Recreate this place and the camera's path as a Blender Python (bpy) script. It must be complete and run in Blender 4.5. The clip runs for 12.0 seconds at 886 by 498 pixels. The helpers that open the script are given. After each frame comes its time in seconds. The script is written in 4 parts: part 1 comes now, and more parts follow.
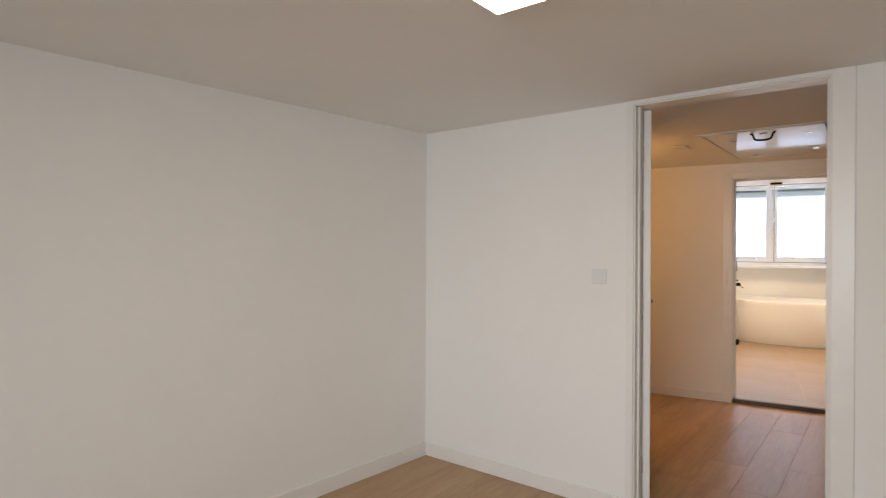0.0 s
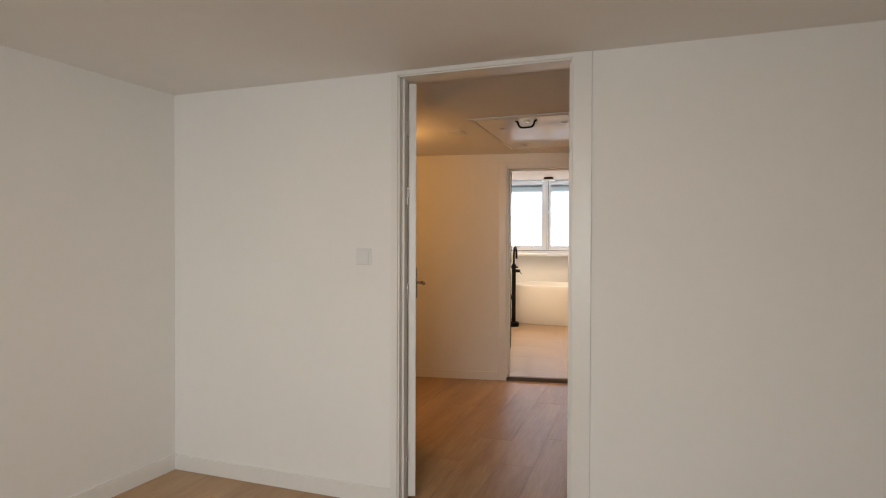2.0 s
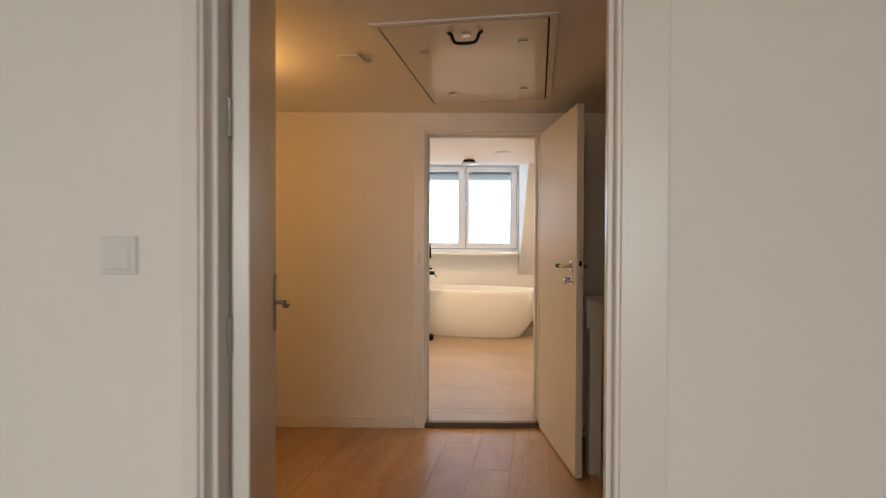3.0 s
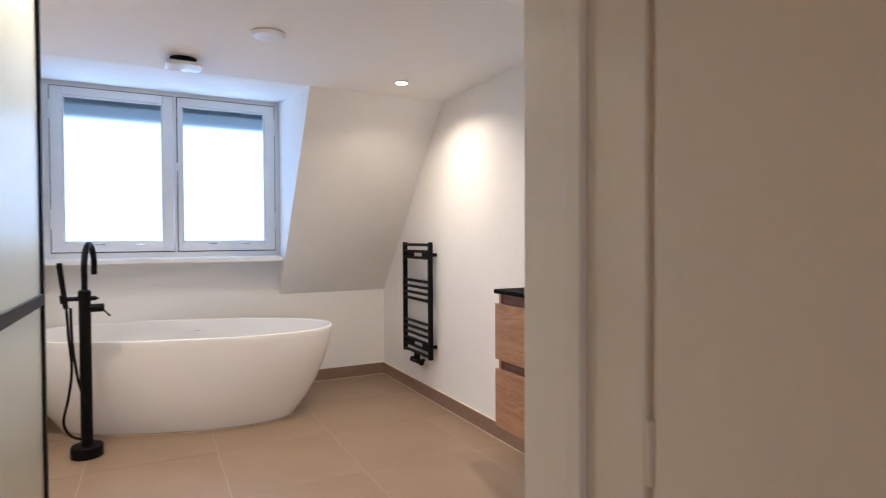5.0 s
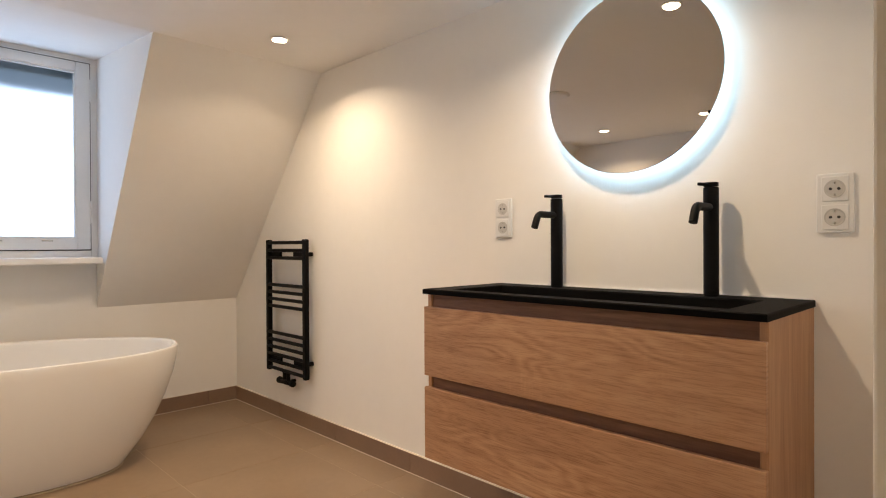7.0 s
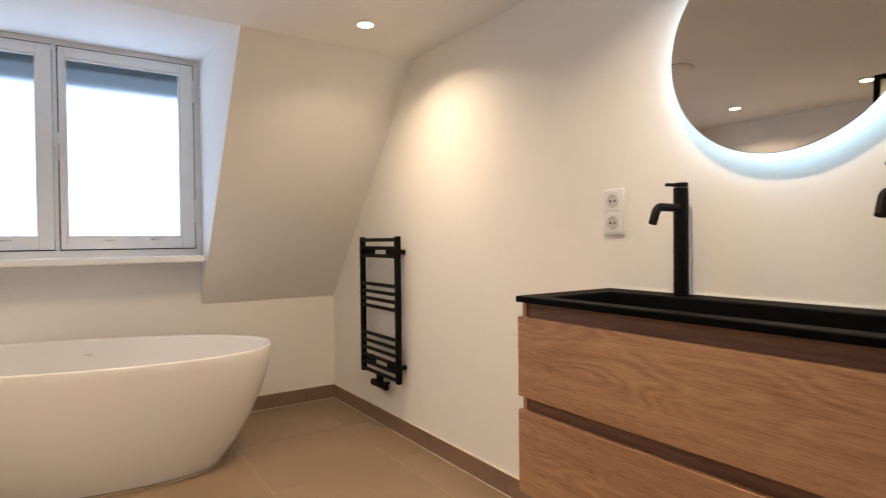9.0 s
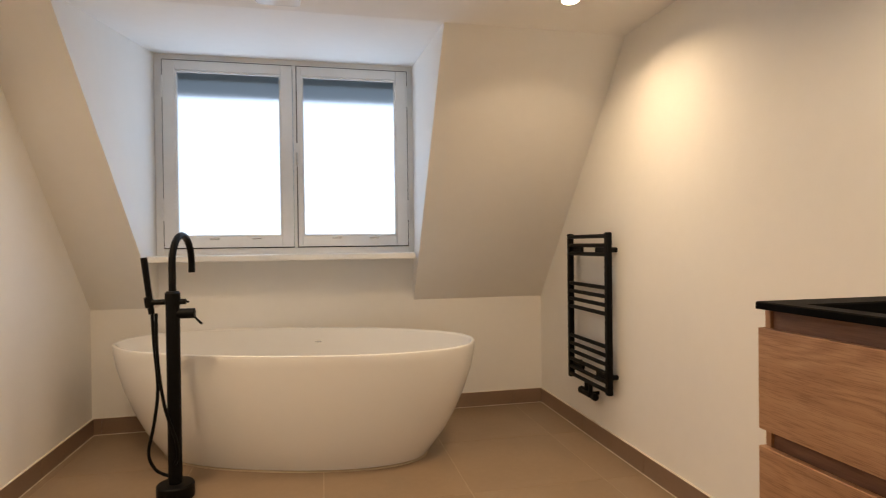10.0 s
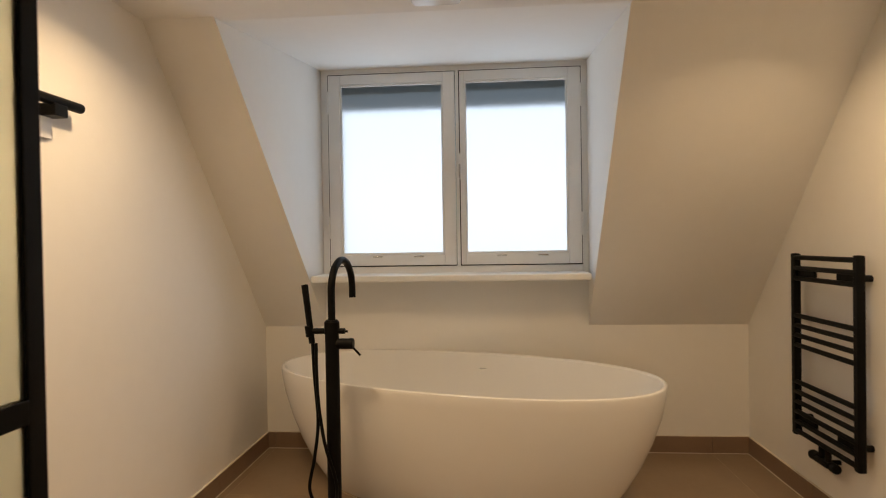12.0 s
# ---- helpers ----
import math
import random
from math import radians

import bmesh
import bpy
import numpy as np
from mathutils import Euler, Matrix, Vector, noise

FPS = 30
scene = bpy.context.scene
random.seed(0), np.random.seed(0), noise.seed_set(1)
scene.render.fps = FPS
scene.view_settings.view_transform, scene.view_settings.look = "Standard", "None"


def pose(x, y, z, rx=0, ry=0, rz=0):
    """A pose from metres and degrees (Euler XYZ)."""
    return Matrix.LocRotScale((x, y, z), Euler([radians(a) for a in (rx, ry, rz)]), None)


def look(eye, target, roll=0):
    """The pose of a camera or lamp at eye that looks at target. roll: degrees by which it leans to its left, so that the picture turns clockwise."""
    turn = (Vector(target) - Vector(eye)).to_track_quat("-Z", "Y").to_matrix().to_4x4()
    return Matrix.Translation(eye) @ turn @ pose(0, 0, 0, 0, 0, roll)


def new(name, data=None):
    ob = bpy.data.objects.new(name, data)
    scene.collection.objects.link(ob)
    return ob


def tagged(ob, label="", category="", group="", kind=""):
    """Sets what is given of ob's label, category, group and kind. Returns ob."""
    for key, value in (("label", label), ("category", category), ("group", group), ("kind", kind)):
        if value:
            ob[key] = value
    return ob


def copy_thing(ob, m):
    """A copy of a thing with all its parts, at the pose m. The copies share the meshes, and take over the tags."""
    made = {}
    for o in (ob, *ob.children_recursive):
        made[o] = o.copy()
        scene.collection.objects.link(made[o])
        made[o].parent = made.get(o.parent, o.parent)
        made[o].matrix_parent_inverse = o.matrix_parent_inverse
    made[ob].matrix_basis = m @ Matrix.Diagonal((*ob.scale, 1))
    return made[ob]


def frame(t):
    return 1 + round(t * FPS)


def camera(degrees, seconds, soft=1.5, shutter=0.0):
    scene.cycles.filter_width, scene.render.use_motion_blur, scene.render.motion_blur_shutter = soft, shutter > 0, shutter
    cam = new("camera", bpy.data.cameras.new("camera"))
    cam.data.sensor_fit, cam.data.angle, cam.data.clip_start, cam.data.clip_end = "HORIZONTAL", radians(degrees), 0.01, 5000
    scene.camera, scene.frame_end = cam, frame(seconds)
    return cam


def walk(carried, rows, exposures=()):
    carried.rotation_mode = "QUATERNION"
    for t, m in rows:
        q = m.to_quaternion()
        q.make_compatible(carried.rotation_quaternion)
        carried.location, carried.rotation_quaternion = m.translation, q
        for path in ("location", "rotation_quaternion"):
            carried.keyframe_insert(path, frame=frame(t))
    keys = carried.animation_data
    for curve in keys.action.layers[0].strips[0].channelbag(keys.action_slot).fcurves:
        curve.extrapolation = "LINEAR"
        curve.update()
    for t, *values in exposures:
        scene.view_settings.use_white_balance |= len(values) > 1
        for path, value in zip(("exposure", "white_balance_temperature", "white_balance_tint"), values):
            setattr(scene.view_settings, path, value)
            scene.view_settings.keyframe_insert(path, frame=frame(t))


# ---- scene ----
cam = camera(76.4, 12.0, soft=1.1, shutter=0.2)
PATH = [
    (0, (-2.014, -10.285, 1.394), (-2.981, -8.535, 1.387), 0.2),
    (0.5, (-1.955, -10.317, 1.396), (-2.711, -8.466, 1.383), 0.2),
    (1, (-1.917, -10.321, 1.378), (-2.52, -8.414, 1.367), 0.1),
    (1.5, (-1.887, -10.258, 1.346), (-2.29, -8.299, 1.334), 0.2),
    (2, (-1.858, -9.949, 1.312), (-2.202, -7.979, 1.288), 0.2),
    (2.5, (-2.019, -9.244, 1.282), (-2.213, -7.253, 1.259), 0.2),
    (2.7, (-2.049, -8.919, 1.271), (-2.169, -6.923, 1.248), 0.2),
    (4.3, (-2.035, -5.985, 1.259), (-1.5, -4.058, 1.231), -0.1),
    (4.5, (-2.001, -5.698, 1.251), (-1.37, -3.801, 1.224), -0.3),
    (5, (-1.927, -4.944, 1.267), (-1.009, -3.168, 1.228), -0.3),
    (5.5, (-1.945, -4.525, 1.234), (-0.797, -2.887, 1.217), -0.1),
    (6, (-1.955, -4.368, 1.223), (-0.675, -2.832, 1.208), -0.1),
    (6.5, (-1.958, -4.284, 1.203), (-0.59, -2.825, 1.191), -0.0),
    (8.3, (-1.938, -4.245, 1.174), (-0.502, -2.853, 1.165), -0.5),
    (8.5, (-1.865, -4.206, 1.196), (-0.486, -2.757, 1.178), -0.2),
    (9, (-1.725, -4.085, 1.21), (-0.608, -2.426, 1.178), -0.6),
    (9.5, (-1.668, -3.996, 1.203), (-0.896, -2.151, 1.174), -0.8),
    (10, (-1.592, -3.937, 1.182), (-1.169, -1.982, 1.164), -0.7),
    (10.5, (-1.546, -3.927, 1.192), (-1.348, -1.937, 1.178), -0.8),
    (11, (-1.561, -3.927, 1.178), (-1.507, -1.928, 1.172), -0.7),
    (11.5, (-1.57, -3.879, 1.213), (-1.639, -1.88, 1.205), -0.7),
    (12, (-1.581, -3.554, 1.311), (-1.736, -1.56, 1.291), -0.9),
]
# seconds, stops, kelvin, tint: the clip's camera sets its own exposure and white balance
EXPOSURES = [(0, 0.2, 6600, 10), (1.5, 0.1, 6700, 10), (2.7, 0.0, 7200, 10), (4.3, -0.05, 4900, 8), (4.5, -0.05, 4900, 8), (5, -0.28, 5200, 9), (5.5, -0.38, 5800, 10),
             (6.5, -0.45, 6400, 10), (8.5, -0.45, 6200, 10), (9.5, -0.55, 6500, 10), (10.5, -0.78, 7500, 9), (11, -0.87, 7800, 9), (11.5, -0.98, 7800, 9), (12, -1.02, 7900, 9)]
walk(cam, [(t, look(eye, target, roll)) for t, eye, target, roll in PATH], EXPOSURES)

# ---- light ----
world = bpy.data.worlds.new("world")
scene.world = world
world.use_nodes = True
sky = world.node_tree.nodes.new("ShaderNodeTexSky")
sky.sky_type, sky.sun_disc = "NISHITA", False
sky.sun_elevation, sky.sun_rotation = radians(35), radians(200)
world.node_tree.links.new(sky.outputs[0], world.node_tree.nodes["Background"].inputs[0])
world.node_tree.nodes["Background"].inputs[1].default_value = 0.075
scene.view_settings.exposure = 0.0


def area_lamp(name, eye, target, w, h, watts, colour):
    data = bpy.data.lights.new(name, "AREA")
    data.shape, data.size, data.size_y, data.energy, data.color = "RECTANGLE", w, h, watts, colour
    ob = new(name, data)
    ob.matrix_world = look(eye, target)
    return ob


area_lamp("daylight_bathroom", (-1.78, 0.16, 1.7), (-1.78, -1, 1.7), 1.5, 1.0, 15, (0.52, 0.71, 1.0))
# the bedroom stands askew to the bathroom: its own axes start at the door's jamb
BEDM = pose(-2.571, -7.18, 0, 0, 0, -9.4)
day = area_lamp("daylight_bedroom", (0.9, -5.15, 1.4), (-0.3, -0.5, 0.45), 2.0, 1.2, 22.5, (0.86, 0.93, 1.0))
day.data.spread = radians(95)
day.matrix_world = BEDM @ day.matrix_world


def downlight(x, y, z, watts):
    data = bpy.data.lights.new("spotlight_lamp", "AREA")
    data.shape, data.size, data.energy, data.color, data.spread = "DISK", 0.06, watts, (1.0, 0.74, 0.49), radians(142)
    ob = new("spotlight_lamp", data)
    ob.matrix_world = look((x, y, z), (x, y, z - 1))
    return ob


SPOTS = [(-0.48, -1.575), (-0.60, -3.21), (-2.54, -1.80), (-2.50, -2.65)]
for sx, sy in SPOTS:
    downlight(sx, sy, 2.264, 14.0)

# warm lamp added out of view to brighten the landing; its place is assumed
unseen_landing_bulb = bpy.data.lights.new("unseen_landing_bulb", "POINT")
unseen_landing_bulb.energy, unseen_landing_bulb.color, unseen_landing_bulb.shadow_soft_size = 9.0, (1.0, 0.50, 0.16), 0.05
new("unseen_landing_bulb", unseen_landing_bulb).location = (-3.2, -5.7, 1.99)


# ---- materials ----
def material(name, colour, rough=0.5, metal=0.0, vary=0.06, scale=3.0, bump=0.0, bump_scale=200.0, stretch=(1, 1, 1), random_obj=0.0, **extra):
    """A Principled material with colour varied at two scales and a fine relief."""
    m = bpy.data.materials.new(name)
    m.use_nodes = True
    n, l = m.node_tree.nodes, m.node_tree.links
    p = n["Principled BSDF"]
    p.inputs["Roughness"].default_value, p.inputs["Metallic"].default_value = rough, metal
    for key, value in extra.items():
        p.inputs[key.replace("_", " ")].default_value = value
    tc, mp = n.new("ShaderNodeTexCoord"), n.new("ShaderNodeMapping")
    mp.inputs["Scale"].default_value = stretch
    l.new(tc.outputs["Object"], mp.inputs["Vector"])
    a, b = n.new("ShaderNodeTexNoise"), n.new("ShaderNodeTexNoise")
    a.inputs["Scale"].default_value, a.inputs["Detail"].default_value = scale, 4
    b.inputs["Scale"].default_value, b.inputs["Detail"].default_value = scale * 14, 3
    mix = n.new("ShaderNodeMath")
    mix.operation = "MULTIPLY_ADD"
    mix.inputs[1].default_value = 0.4
    for node in (a, b):
        l.new(mp.outputs[0], node.inputs["Vector"])
    l.new(b.outputs[0], mix.inputs[0])
    l.new(a.outputs[0], mix.inputs[2])
    ramp = n.new("ShaderNodeMapRange")
    ramp.inputs["From Min"].default_value, ramp.inputs["From Max"].default_value = 0.45, 0.95
    ramp.inputs["To Min"].default_value, ramp.inputs["To Max"].default_value = 1 - vary, 1 + vary
    l.new(mix.outputs[0], ramp.inputs["Value"])
    value = ramp.outputs[0]
    if random_obj:
        info, rr, mul = n.new("ShaderNodeObjectInfo"), n.new("ShaderNodeMapRange"), n.new("ShaderNodeMath")
        rr.inputs["To Min"].default_value, rr.inputs["To Max"].default_value = 1 - random_obj, 1 + random_obj
        mul.operation = "MULTIPLY"
        l.new(info.outputs["Random"], rr.inputs["Value"])
        l.new(rr.outputs[0], mul.inputs[0])
        l.new(value, mul.inputs[1])
        value = mul.outputs[0]
    vm = n.new("ShaderNodeVectorMath")
    vm.operation = "SCALE"
    vm.inputs[0].default_value = colour
    l.new(value, vm.inputs["Scale"])
    l.new(vm.outputs[0], p.inputs["Base Color"])
    if bump:
        c, bn = n.new("ShaderNodeTexNoise"), n.new("ShaderNodeBump")
        c.inputs["Scale"].default_value, c.inputs["Detail"].default_value = bump_scale, 3
        bn.inputs["Strength"].default_value, bn.inputs["Distance"].default_value = bump, 0.002
        l.new(mp.outputs[0], c.inputs["Vector"])
        l.new(c.outputs[0], bn.inputs["Height"])
        l.new(bn.outputs[0], p.inputs["Normal"])
    return m


def wood(name, dark, light, along, rough=0.45, random_obj=0.15, grain=26.0, contrast=1.0, bands=0.17, length=0.055):
    """Wood with long grain, broad figure and fine pores, along the axis 'x', 'y' or 'z'."""
    m = bpy.data.materials.new(name)
    m.use_nodes = True
    n, l = m.node_tree.nodes, m.node_tree.links
    p = n["Principled BSDF"]
    tc, mp, info = n.new("ShaderNodeTexCoord"), n.new("ShaderNodeMapping"), n.new("ShaderNodeObjectInfo")
    k = "xyz".index(along)
    mp.inputs["Scale"].default_value = [length if i == k else 1.0 for i in range(3)]
    off, com = n.new("ShaderNodeVectorMath"), n.new("ShaderNodeCombineXYZ")
    mulr = n.new("ShaderNodeMath")
    mulr.operation = "MULTIPLY"
    mulr.inputs[1].default_value = 37.0
    l.new(info.outputs["Random"], mulr.inputs[0])
    for i in range(3):
        l.new(mulr.outputs[0], com.inputs[i])
    l.new(tc.outputs["Object"], mp.inputs["Vector"])
    l.new(mp.outputs[0], off.inputs[0])
    l.new(com.outputs[0], off.inputs[1])
    mp2, off2 = n.new("ShaderNodeMapping"), n.new("ShaderNodeVectorMath")
    mp2.inputs["Scale"].default_value = [0.16 if i == k else 1.0 for i in range(3)]
    l.new(tc.outputs["Object"], mp2.inputs["Vector"])
    l.new(mp2.outputs[0], off2.inputs[0])
    l.new(com.outputs[0], off2.inputs[1])
    wave = n.new("ShaderNodeTexWave")
    wave.bands_direction = "Z" if along != "z" else "Y"
    for key, v in (("Scale", grain * 0.055), ("Distortion", 7.0), ("Detail", 4.0), ("Detail Scale", 1.3), ("Detail Roughness", 0.6)):
        wave.inputs[key].default_value = v
    l.new(off2.outputs[0], wave.inputs["Vector"])
    total = None
    for weight, s, d in ((0.34, grain * 0.10, 3), (0.42, grain, 4), (0.24, grain * 3.5, 2)):
        node = n.new("ShaderNodeTexNoise")
        node.inputs["Scale"].default_value, node.inputs["Detail"].default_value = s, d
        l.new(off.outputs[0], node.inputs["Vector"])
        add = n.new("ShaderNodeMath")
        add.operation = "MULTIPLY_ADD"
        add.inputs[1].default_value, add.inputs[2].default_value = weight, 0.0
        l.new(node.outputs[0], add.inputs[0])
        if total is not None:
            l.new(total, add.inputs[2])
        total = add.outputs[0]
    s2 = n.new("ShaderNodeMath")
    s2.operation = "MULTIPLY_ADD"
    s2.inputs[1].default_value = bands
    l.new(wave.outputs[1], s2.inputs[0])
    l.new(total, s2.inputs[2])
    ramp = n.new("ShaderNodeValToRGB")
    ramp.color_ramp.elements[0].position, ramp.color_ramp.elements[1].position = 0.5 + bands / 2 - 0.16 * contrast, 0.5 + bands / 2 + 0.16 * contrast
    ramp.color_ramp.elements[0].color, ramp.color_ramp.elements[1].color = (*dark, 1), (*light, 1)
    l.new(s2.outputs[0], ramp.inputs[0])
    rr, vm = n.new("ShaderNodeMapRange"), n.new("ShaderNodeVectorMath")
    rr.inputs["To Min"].default_value, rr.inputs["To Max"].default_value = 1 - random_obj, 1 + random_obj
    vm.operation = "SCALE"
    l.new(info.outputs["Random"], rr.inputs["Value"])
    l.new(ramp.outputs[0], vm.inputs[0])
    l.new(rr.outputs[0], vm.inputs["Scale"])
    l.new(vm.outputs[0], p.inputs["Base Color"])
    p.inputs["Roughness"].default_value = rough
    bn = n.new("ShaderNodeBump")
    bn.inputs["Strength"].default_value, bn.inputs["Distance"].default_value = 0.15, 0.001
    l.new(s2.outputs[0], bn.inputs["Height"])
    l.new(bn.outputs[0], p.inputs["Normal"])
    return m


def figured_oak(name, dark, middle, light):
    """Rough-sawn oak decor with its grain along y: growth figure, broad streaks, short pores and faint saw marks across."""
    m = bpy.data.materials.new(name)
    m.use_nodes = True
    n, l = m.node_tree.nodes, m.node_tree.links
    p = n["Principled BSDF"]
    tc, info, shift, start = n.new("ShaderNodeTexCoord"), n.new("ShaderNodeObjectInfo"), n.new("ShaderNodeMath"), n.new("ShaderNodeVectorMath")
    shift.operation = "MULTIPLY"
    shift.inputs[1].default_value = 23.0
    l.new(info.outputs["Random"], shift.inputs[0])
    l.new(tc.outputs["Object"], start.inputs[0])
    l.new(shift.outputs[0], start.inputs[1])

    def noise(scale, detail, rough=0.5):
        mp, tex = n.new("ShaderNodeMapping"), n.new("ShaderNodeTexNoise")
        mp.inputs["Scale"].default_value = scale
        tex.inputs["Scale"].default_value, tex.inputs["Detail"].default_value, tex.inputs["Roughness"].default_value = 1.0, detail, rough
        l.new(start.outputs[0], mp.inputs["Vector"])
        l.new(mp.outputs[0], tex.inputs["Vector"])
        return tex.outputs[0]

    def calc(kind, a, b, c=None):
        node = n.new("ShaderNodeMath")
        node.operation = kind
        for k, v in enumerate((a, b, c)):
            if isinstance(v, (int, float)):
                node.inputs[k].default_value = v
            elif v is not None:
                l.new(v, node.inputs[k])
        return node.outputs[0]

    def span(value, a, b, c, d):
        node = n.new("ShaderNodeMapRange")
        for key, v in zip(("From Min", "From Max", "To Min", "To Max"), (a, b, c, d)):
            node.inputs[key].default_value = v
        l.new(value, node.inputs["Value"])
        return node.outputs[0]

    rings = calc("SINE", calc("MULTIPLY_ADD", noise((1, 1.25, 5.5), 2.0, 0.4), 150.0, calc("MULTIPLY", noise((1, 9, 60), 2), 3.0)), 0)
    figure = calc("MULTIPLY", rings, span(noise((1, 1.6, 5), 1), 0.47, 0.64, 0.015, 0.12))
    streaks = span(noise((1, 1.1, 34), 4, 0.6), 0.3, 0.7, -0.14, 0.14)
    broad = span(noise((1, 0.9, 7), 1), 0.3, 0.7, -0.12, 0.12)
    pores = span(noise((1, 16, 330), 2, 0.6), 0.36, 0.52, -0.24, 0.0)
    saw = calc("MULTIPLY", span(noise((1, 190, 9), 2), 0.54, 0.72, 0.0, 0.09), span(noise((1, 3.2, 6), 1), 0.50, 0.66, 0.0, 1.0))
    total = 0.60
    for layer in (figure, streaks, broad, pores, saw):
        total = calc("ADD", layer, total)
    ramp = n.new("ShaderNodeValToRGB")
    ramp.color_ramp.elements[0].color, ramp.color_ramp.elements[1].color = (*dark, 1), (*light, 1)
    ramp.color_ramp.elements.new(0.5).color = (*middle, 1)
    l.new(total, ramp.inputs[0])
    l.new(ramp.outputs[0], p.inputs["Base Color"])
    p.inputs["Roughness"].default_value = 0.5
    bn = n.new("ShaderNodeBump")
    bn.inputs["Strength"].default_value, bn.inputs["Distance"].default_value = 0.25, 0.0012
    l.new(total, bn.inputs["Height"])
    l.new(bn.outputs[0], p.inputs["Normal"])
    return m


def glow(name, colour, strength):
    m = bpy.data.materials.new(name)
    m.use_nodes = True
    p = m.node_tree.nodes["Principled BSDF"]
    p.inputs["Emission Color"].default_value, p.inputs["Emission Strength"].default_value = (*colour, 1), strength
    return m


PLASTER = material("plaster", (0.885, 0.87, 0.835), 0.85, vary=0.02, scale=1.2, bump=0.13, bump_scale=90)
CEILING = material("ceiling_paint", (0.885, 0.87, 0.84), 0.8, vary=0.02, scale=1.0, bump=0.2, bump_scale=120)
SATIN = material("satin_paint", (0.85, 0.83, 0.79), 0.32, vary=0.025, scale=2.5, bump=0.12, bump_scale=60)
WINDOW_PAINT = material("window_paint", (0.86, 0.86, 0.84), 0.35, vary=0.03, scale=6, bump=0.1, bump_scale=80)
TILE = material("floor_tile_glaze", (0.295, 0.210, 0.137), 0.38, vary=0.10, scale=2.2, bump=0.12, bump_scale=160, random_obj=0.03)
SKIRT = material("skirting_tile_glaze", (0.255, 0.168, 0.115), 0.42, vary=0.10, scale=3, bump=0.1, bump_scale=160, random_obj=0.05)
GROUT = material("grout", (0.52, 0.42, 0.31), 0.9, vary=0.08, scale=20, bump=0.3)
SEALANT = material("sealant", (0.72, 0.65, 0.55), 0.6, vary=0.08, scale=15)
OAK_FLOOR = wood("laminate_oak", (0.33, 0.19, 0.098), (0.59, 0.385, 0.213), "y", 0.38, 0.06, 90, 2.0)
OAK_FRONT = figured_oak("drawer_oak", (0.225, 0.102, 0.050), (0.44, 0.238, 0.126), (0.64, 0.395, 0.228))
OAK_SIDE = wood("side_oak", (0.30, 0.142, 0.066), (0.56, 0.32, 0.168), "z", 0.5, 0.03, 70, 1.3, 0.08)
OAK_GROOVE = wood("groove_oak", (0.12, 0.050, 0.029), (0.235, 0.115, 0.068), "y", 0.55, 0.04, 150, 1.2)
BLACK = material("matt_black", (0.004, 0.0038, 0.004), 0.45, vary=0.15, scale=8, bump=0.05, Specular_IOR_Level=0.12)
BLACK_STONE = material("black_basin", (0.003, 0.0026, 0.0025), 0.6, vary=0.2, scale=12, bump=0.15, bump_scale=300, Specular_IOR_Level=0.05)
ENAMEL = material("bath_enamel", (0.86, 0.85, 0.82), 0.22, vary=0.01, scale=2)
PLASTIC = material("white_plastic", (0.8, 0.8, 0.78), 0.3, vary=0.01)
GLOSS_PLASTIC = material("glossy_white_plastic", (0.82, 0.82, 0.81), 0.12, vary=0.01)
SOCKET_DARK = material("socket_holes", (0.05, 0.05, 0.05), 0.6)
GLOSS = material("gloss_paint", (0.76, 0.74, 0.70), 0.12, vary=0.02, scale=2, bump=0.05, bump_scale=30)
CHROME = material("chrome", (0.6, 0.6, 0.6), 0.14, 1.0, vary=0.03)
MIRROR = material("mirror_glass", (0.64, 0.61, 0.57), 0.0, 1.0, vary=0.0)
SHUTTER = material("shutter_slats", (0.10, 0.14, 0.15), 0.5, vary=0.1)
# near-black: plank joints, and painted shade in the sash and hatch gaps
DARK_GAP = material("shadow_gap", (0.03, 0.025, 0.02), 0.9)
DARK_METAL = material("dark_metal", (0.05, 0.045, 0.04), 0.4, 0.7, vary=0.2, scale=30)
THRESHOLD = material("threshold_strip", (0.09, 0.06, 0.04), 0.5, vary=0.15, scale=15)
FROSTED = material("frosted_glass", (0.92, 0.87, 0.86), 0.45, vary=0.0, Transmission_Weight=1.0, IOR=1.25)
CLEAR = material("satin_glass", (0.79, 0.83, 0.72), 0.3, vary=0.0, Transmission_Weight=1.0, IOR=1.45)
LED_WARM = glow("warm_led", (1.0, 0.78, 0.52), 40)
LED_COOL = glow("cool_led", (0.50, 0.78, 1.0), 30)
LED_PANEL = glow("panel_led", (1.0, 0.78, 0.55), 11)


# ---- builders ----
def box(bm, x0, x1, y0, y1, z0, z1, bevel=0.0, turn=None):
    vs = bmesh.ops.create_cube(bm, size=1)["verts"]
    for v in vs:
        v.co = ((x0 + x1) / 2 + v.co.x * (x1 - x0), (y0 + y1) / 2 + v.co.y * (y1 - y0), (z0 + z1) / 2 + v.co.z * (z1 - z0))
    if bevel:
        edges = list({e for v in vs for e in v.link_edges})
        res = bmesh.ops.bevel(bm, geom=edges, offset=bevel, segments=2, profile=0.5, affect="EDGES")
        vs = list({v for f in res["faces"] for v in f.verts} | {v for v in vs if v.is_valid})
    if turn is not None:
        bmesh.ops.transform(bm, matrix=turn, verts=vs)
    return bm


